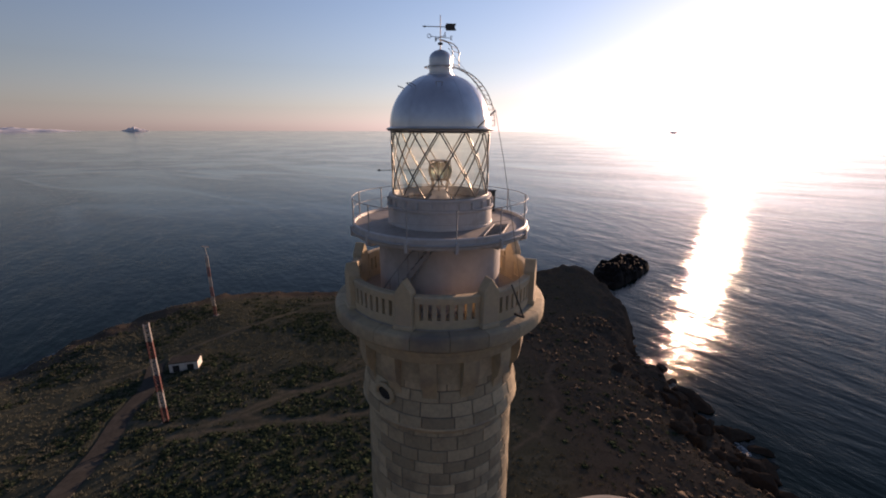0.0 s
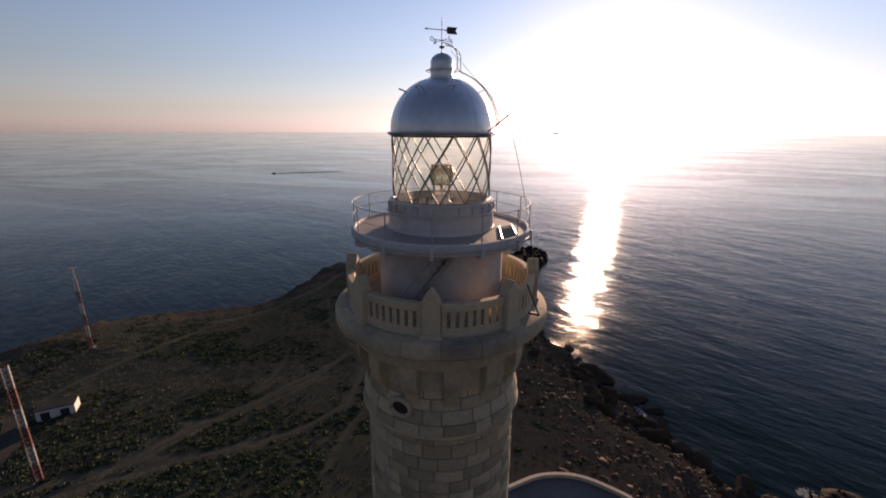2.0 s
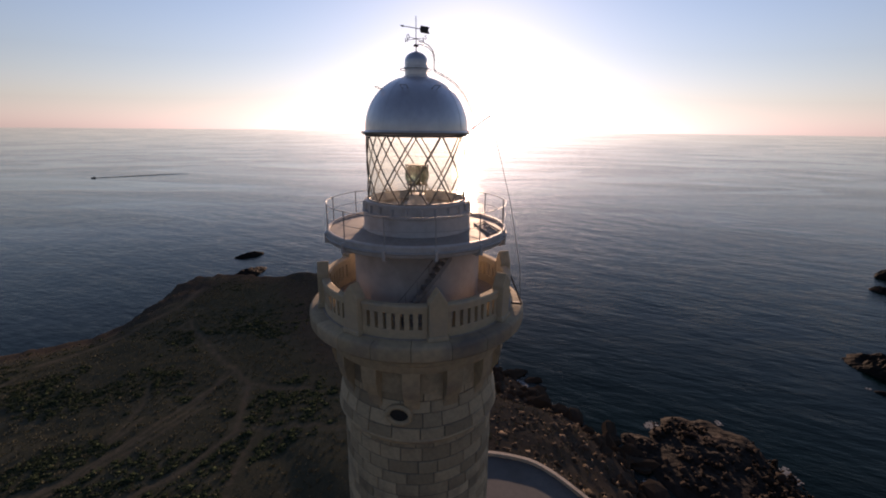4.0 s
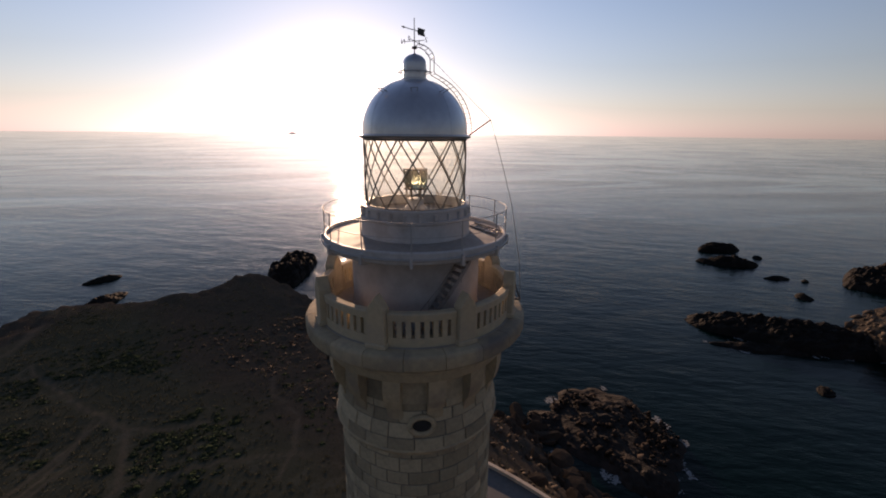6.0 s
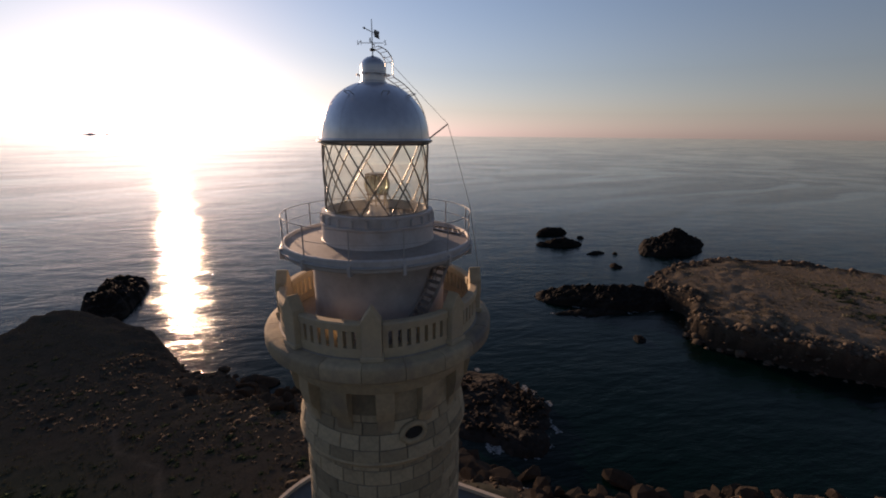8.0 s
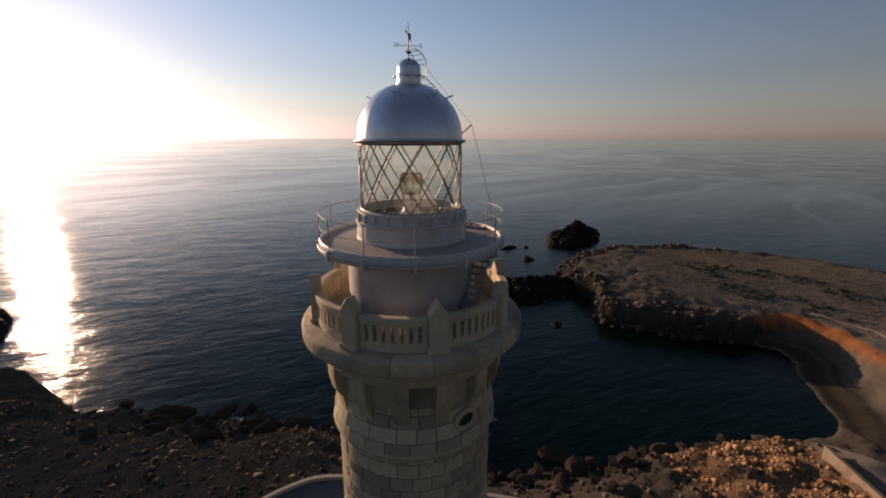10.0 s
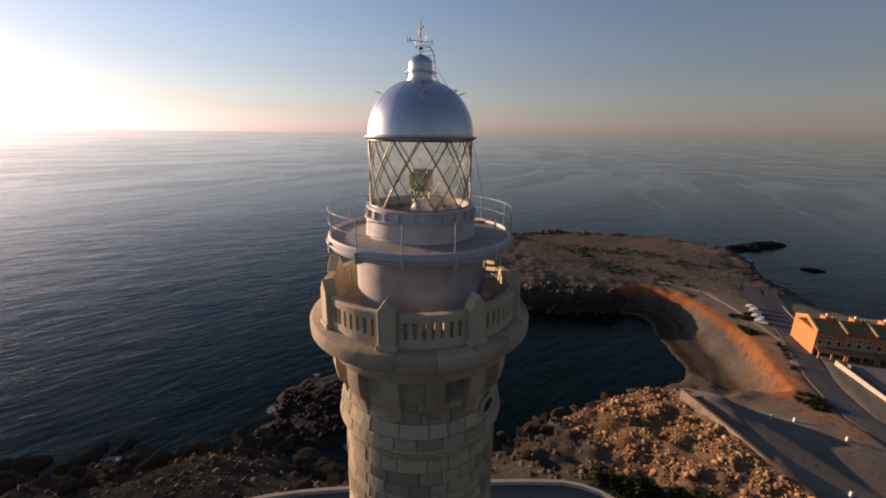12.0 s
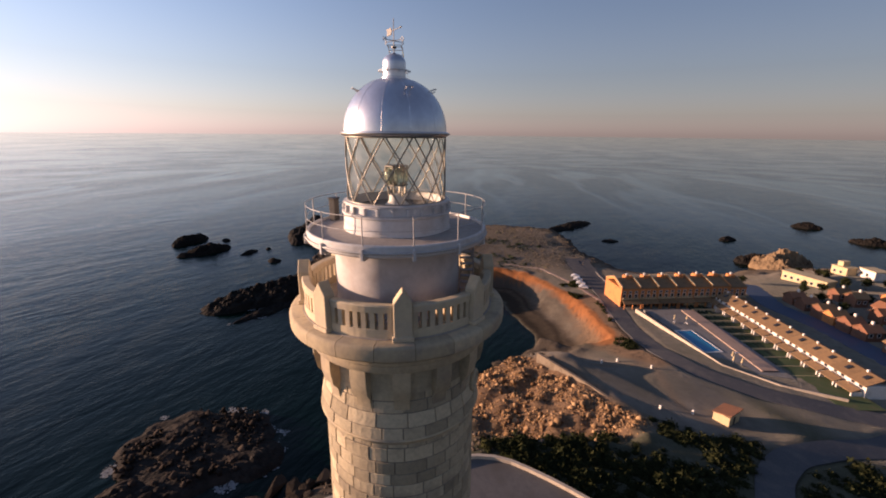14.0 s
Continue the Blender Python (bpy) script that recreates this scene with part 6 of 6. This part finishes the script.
for x, y, t_, w in ((89.5, -229.4, 172, 20), (82.4, -263.7, 165, 7.5), (72.5, -267.9, 150, 9)):
    hs = thing("white_villa", "low white villa with flat roof near the sea", "house", (x, y, ground_z(x, y, False)), t_, "villas near the sea")
    part("wall", box(bmesh.new(), 0, w, 0, 7, -2, 4.5), M["cream_wall" if w != 13 and w != 9 else "white_wall"], hs)
    part("roof", box(bmesh.new(), -0.3, w + 0.3, -0.3, 7.3, 4.5, 4.9, None, 0.05), M["cream_wall"], hs)
    if w < 8:
        part("upper_room", box(bmesh.new(), w * 0.2, w * 0.55, 1.5, 6, 4.9, 7.4), M["cream_wall"], hs)
    for k in range(int(w / 3.2)):
        window_on(hs, 1.8 + 3.0 * k, 0.0, 2.2, 1.3, 1.4)

hut = thing("service_hut", "small hut with terracotta roof beside the drive", "hut", (29.4, -76.8, ground_z(31, -79, False)), -85)
part("wall", box(bmesh.new(), 0, 5.2, 0, 3.6, -1, 2.5), M["cream_wall"], hut)
part("roof", roof_slab(bmesh.new(), -0.3, 5.5, -0.3, 3.3, 3.9, 2.45), M["orange_tile"], hut)
part("door", box(bmesh.new(), 2.0, 2.9, -0.05, 0.05, 0, 2.0), M["opening"], hut)

ruin = thing("roofless_hut", "small white derelict hut with two dark openings", "hut", (-76.7, 107.0, ground_z(-73, 108, False)), 14)
part("wall", box(bmesh.new(), 0, 7.4, 0, 4.0, -1, 2.7, None, 0.03), M["white_wall"], ruin)
# Dark slab stands in for the unlit inside of the roofless hut.
part("roof", box(bmesh.new(), -0.15, 7.55, -0.15, 4.15, 2.7, 2.95, None, 0.03), M["track"], ruin)
for x_ in (0.9, 4.6):
    part("doorway", box(bmesh.new(), x_, x_ + 1.7, -0.06, 0.1, 0.2, 2.1), M["opening"], ruin, "dark doorway")

# ---- masts ----
def lattice_mast(name, at, height, width, label):
    mast = thing(name, label, "mast", at)
    bands = 6
    for b in range(bands):
        z0, z1 = height * b / bands, height * (b + 1) / bands
        bm = bmesh.new()
        legs = [polar(width * 0.58, a, 0) for a in (90, 210, 330)]
        for x_, y_, _ in legs:
            rod(bm, (x_, y_, z0), (x_, y_, z1), 0.13, 6)
        n = max(3, int((z1 - z0) / (width * 0.8)))
        for i in range(n):
            for (xa, ya, _), (xb, yb, _) in zip(legs, legs[1:] + legs[:1]):
                za, zb = z0 + (z1 - z0) * i / n, z0 + (z1 - z0) * (i + 1) / n
                rod(bm, (xa, ya, za), (xb, yb, zb), 0.07, 4)
                rod(bm, (xb, yb, za), (xa, ya, zb), 0.07, 4)
        part("band", bm, M["red_band"] if b % 2 == 0 else M["white_band"], mast, "faded red lattice section, darkened for shade" if b % 2 == 0 else "faded white lattice section, darkened for shade")
    part("footing", box(bmesh.new(), -width, width, -width, width, -1, 0.15, None, 0.05), M["concrete"], mast)
    return mast


lattice_mast("radio_mast", (-61.5, 81.7, ground_z(-61.5, 81.7, False)), 24.6, 1.15, "red and white banded lattice mast standing in scrub")
m2 = lattice_mast("radio_mast", (-86.4, 151.7, ground_z(-86.4, 151.7, False)), 24.0, 0.9, "tall red and white lattice mast with a crossed aerial on top")
part("aerial_pole", rod(bmesh.new(), (0, 0, 24), (0, 0, 28.0), 0.10, 6), M["white_band"], m2)
for a in (0, 60, 120):
    part("aerial_arm", rod(bmesh.new(), polar(1.3, a, 27.6), polar(-1.3, a, 28.2), 0.10, 5), M["white_band"], m2)

# ---- cars ----
def car(at, turn):
    c_ = thing("parked_car", "white car parked at the roadside", "car", at, turn, "parked cars")
    bm = bmesh.new()
    prof = [(-2.1, 0.3), (-2.15, 0.75), (-1.9, 0.95), (-1.3, 1.0), (-0.75, 1.45), (0.9, 1.48), (1.6, 1.02), (2.05, 0.92), (2.15, 0.6), (2.1, 0.3)]
    a_ = [bm.verts.new((x_, -0.85, z_)) for x_, z_ in prof]
    b_ = [bm.verts.new((x_, 0.85, z_)) for x_, z_ in prof]
    bm.faces.new(a_)
    bm.faces.new(b_[::-1])
    for i in range(len(prof)):
        bm.faces.new((a_[i], a_[(i + 1) % len(prof)], b_[(i + 1) % len(prof)], b_[i]))
    bmesh.ops.bevel(bm, geom=bm.edges[:], offset=0.06, segments=2, affect="EDGES")
    part("body", bm, M["car_white"], c_, smooth=40)
    part("windscreen", roof_slab(bmesh.new(), -1.22, -0.80, -0.7, 1.10, 0.7, 1.10, 0.05), M["window"], c_)
    for s in (-1, 1):
        part("side_window", box(bmesh.new(), -0.75, 1.0, s * 0.86 - 0.02, s * 0.86 + 0.02, 1.02, 1.38), M["window"], c_)
        for x_ in (-1.35, 1.35):
            bm = bmesh.new()
            rod(bm, (x_, s * 0.72, 0.32), (x_, s * 0.90, 0.32), 0.32, 14)
            part("wheel", bm, M["tyre"], c_)
    return c_


for x, y, t_ in ((134.5, -130.2, 43), (130, -127.6, 46), (125.4, -124.9, 42), (120.8, -122.2, 45), (103.6, -124.6, 215)):
    car((x, y, ground_z(x, y, False) + 0.12), t_)

# ---- trees between the houses, posts, sunshades, a boat ----
def small_tree(at, height):
    tr = thing("garden_tree", "dark leafy garden tree between houses", "tree", at, rng.uniform(0, 360), "garden trees")
    bm = bmesh.new()
    bmesh.ops.create_cone(bm, cap_ends=True, segments=7, radius1=0.16, radius2=0.07, depth=height * 0.6, matrix=Matrix.Translation((0, 0, height * 0.3)))
    for a in (20, 140, 260):
        rod(bm, (0, 0, height * 0.42), polar(height * 0.22, a, height * 0.72), 0.05, 5)
    part("trunk", bm, M["bark"], tr)
    n = 420
    d_ = nrng.normal(size=(n, 3))
    d_ /= np.linalg.norm(d_, axis=1)[:, None]
    lump = 1 + 0.35 * np.sin(4 * d_[:, 0] + 2) * np.cos(3 * d_[:, 1]) + 0.2 * np.sin(6 * d_[:, 2])
    c_ = d_ * (lump * nrng.uniform(0.45, 1.0, n))[:, None] * np.array((0.36, 0.36, 0.32)) * height + np.array((0, 0, height * 0.68))
    v_ = (c_[:, None, :] + nrng.normal(size=(n, 3, 3)) * 0.06 * height).reshape(-1, 3)
    part("crown", triangles("crown", v_, np.arange(3 * n).reshape(-1, 3), M["bush"]), None, tr)
    return tr


for x, y, hh in ((68.2, -219.1, 5), (76.2, -220.9, 4), (62.7, -203.6, 5.5), (68.6, -200.5, 4.5), (57.5, -197.8, 5), (65.5, -232.9, 6.5), (60.8, -242.7, 6), (56, -250.7, 5.5), (76.8, -243.3, 6), (80.9, -246.2, 5), (86.8, -240.2, 5.5), (53.6, -200.9, 5), (47.3, -191.2, 4.5), (40.2, -187.4, 5), (34, -182.6, 4.5),
                 (93.7, -201.9, 4.5), (71.9, -210.2, 5), (52.1, -219.5, 5), (42.9, -211.9, 4.5), (34.6, -204.2, 5), (25.4, -200.5, 4.5), (26.8, -178.8, 4), (18.6, -175, 4.5), (51.3, -258.6, 6), (44.6, -237.3, 5.5)):
    small_tree((x, y, ground_z(x, y, False) - 0.2), hh)


def post(at, h):
    po = part("bollard", box(bmesh.new(), -0.25, 0.25, -0.25, 0.25, -0.3, h, None, 0.06), M["white_wall"], None)
    po.location = at
    tagged(po, "white concrete bollard at the edge of the lot", "bollard", "", "bollards of the lot")


for x, y in ((66.8, -76.1), (64.7, -80.5), (40.3, -67.2), (36, -73.6), (56.3, -85.3)):
    post((x, y, ground_z(x, y) - 0.1), 1.2)


def sunshade(x, y):
    ss = thing("sunshade", "closed pale sunshade standing by the pool", "sunshade", (x, y, PZ), 0, "sunshades by the pool")
    part("pole", rod(bmesh.new(), (0, 0, 0), (0, 0, 2.6), 0.04, 6), M["rail"], ss)
    bm = bmesh.new()
    bmesh.ops.create_cone(bm, cap_ends=True, segments=9, radius1=0.32, radius2=0.08, depth=1.7, matrix=Matrix.Translation((0, 0, 1.85)))
    part("canopy", bm, M["cream_wall"], ss)


for x, y in ((48.7, -113.8), (46.7, -114.8), (50.5, -116.5), (77, -125.5), (74.7, -129.5)):
    sunshade(x, y)


def lounger(x, y, turn):
    lo = thing("sun_lounger", "pale sun lounger on the pool terrace", "lounger", (x, y, PZ), turn, "sun loungers")
    part("bed", box(bmesh.new(), -0.35, 0.35, -0.95, 0.4, 0.26, 0.36, None, 0.03), M["white_wall"], lo)
    part("backrest", roof_slab(bmesh.new(), -0.35, 0.35, 0.4, 0.36, 1.0, 0.8, 0.08), M["white_wall"], lo)
    for x_ in (-0.28, 0.28):
        for y_ in (-0.85, 0.35):
            part("leg", box(bmesh.new(), x_ - 0.03, x_ + 0.03, y_ - 0.03, y_ + 0.03, 0, 0.27), M["rail"], lo)


for x, y, t_ in ((76, -124.1, 20), (73.1, -127.6, 65), (51.8, -121.2, -30)):
    lounger(x, y, t_)

boat = thing("motor_boat", "small dark motor boat under way on the open sea", "boat", (-119, 882, 0), 8)
bm = bmesh.new()
rows_ = []
for x_, half, z0, z1 in ((-4.2, 0.05, 0.9, 1.5), (-2.6, 0.95, 0.1, 1.2), (0, 1.35, -0.2, 1.0), (3.2, 1.25, -0.2, 0.95)):
    rows_.append([bm.verts.new((x_, s_ * half * k_, z_)) for s_, k_, z_ in ((-1, 1, z1), (-1, 0.5, z0), (1, 0.5, z0), (1, 1, z1))])
for a_, b_ in zip(rows_[:-1], rows_[1:]):
    for k in range(4):
        bm.faces.new((a_[k], a_[(k + 1) % 4], b_[(k + 1) % 4], b_[k]))
bm.faces.new(rows_[0][::-1])
bm.faces.new(rows_[-1])
part("hull", bm, M["dark_metal"], boat)
part("cabin", box(bmesh.new(), -0.6, 1.8, -0.8, 0.8, 0.9, 2.3, None, 0.15), M["dark_metal"], boat)
bm = bmesh.new()
for sp in (-1, 1):                            # the two low waves of the wake
    a_, b_ = Vector((2, sp * 0.8, 0)), Vector((135, sp * 7.5, 0))
    v = [bm.verts.new(p) for p in (a_ + Vector((0, -0.5, -0.05)), a_ + Vector((0, 0, 0.5)), a_ + Vector((0, 0.5, -0.05)), b_ + Vector((0, -2.2, -0.05)), b_ + Vector((0, 0, 0.25)), b_ + Vector((0, 2.2, -0.05)))]
    for q in ((0, 1, 4, 3), (1, 2, 5, 4), (0, 2, 1), (3, 4, 5)):
        bm.faces.new([v[i] for i in q])
wake = part("wake", bm, M["water"], None)
wake.matrix_world = pose(-119, 882, 0, 0, 0, 8)
tagged(wake, "long low wake trailing behind the boat", "wake", kind="stuff")
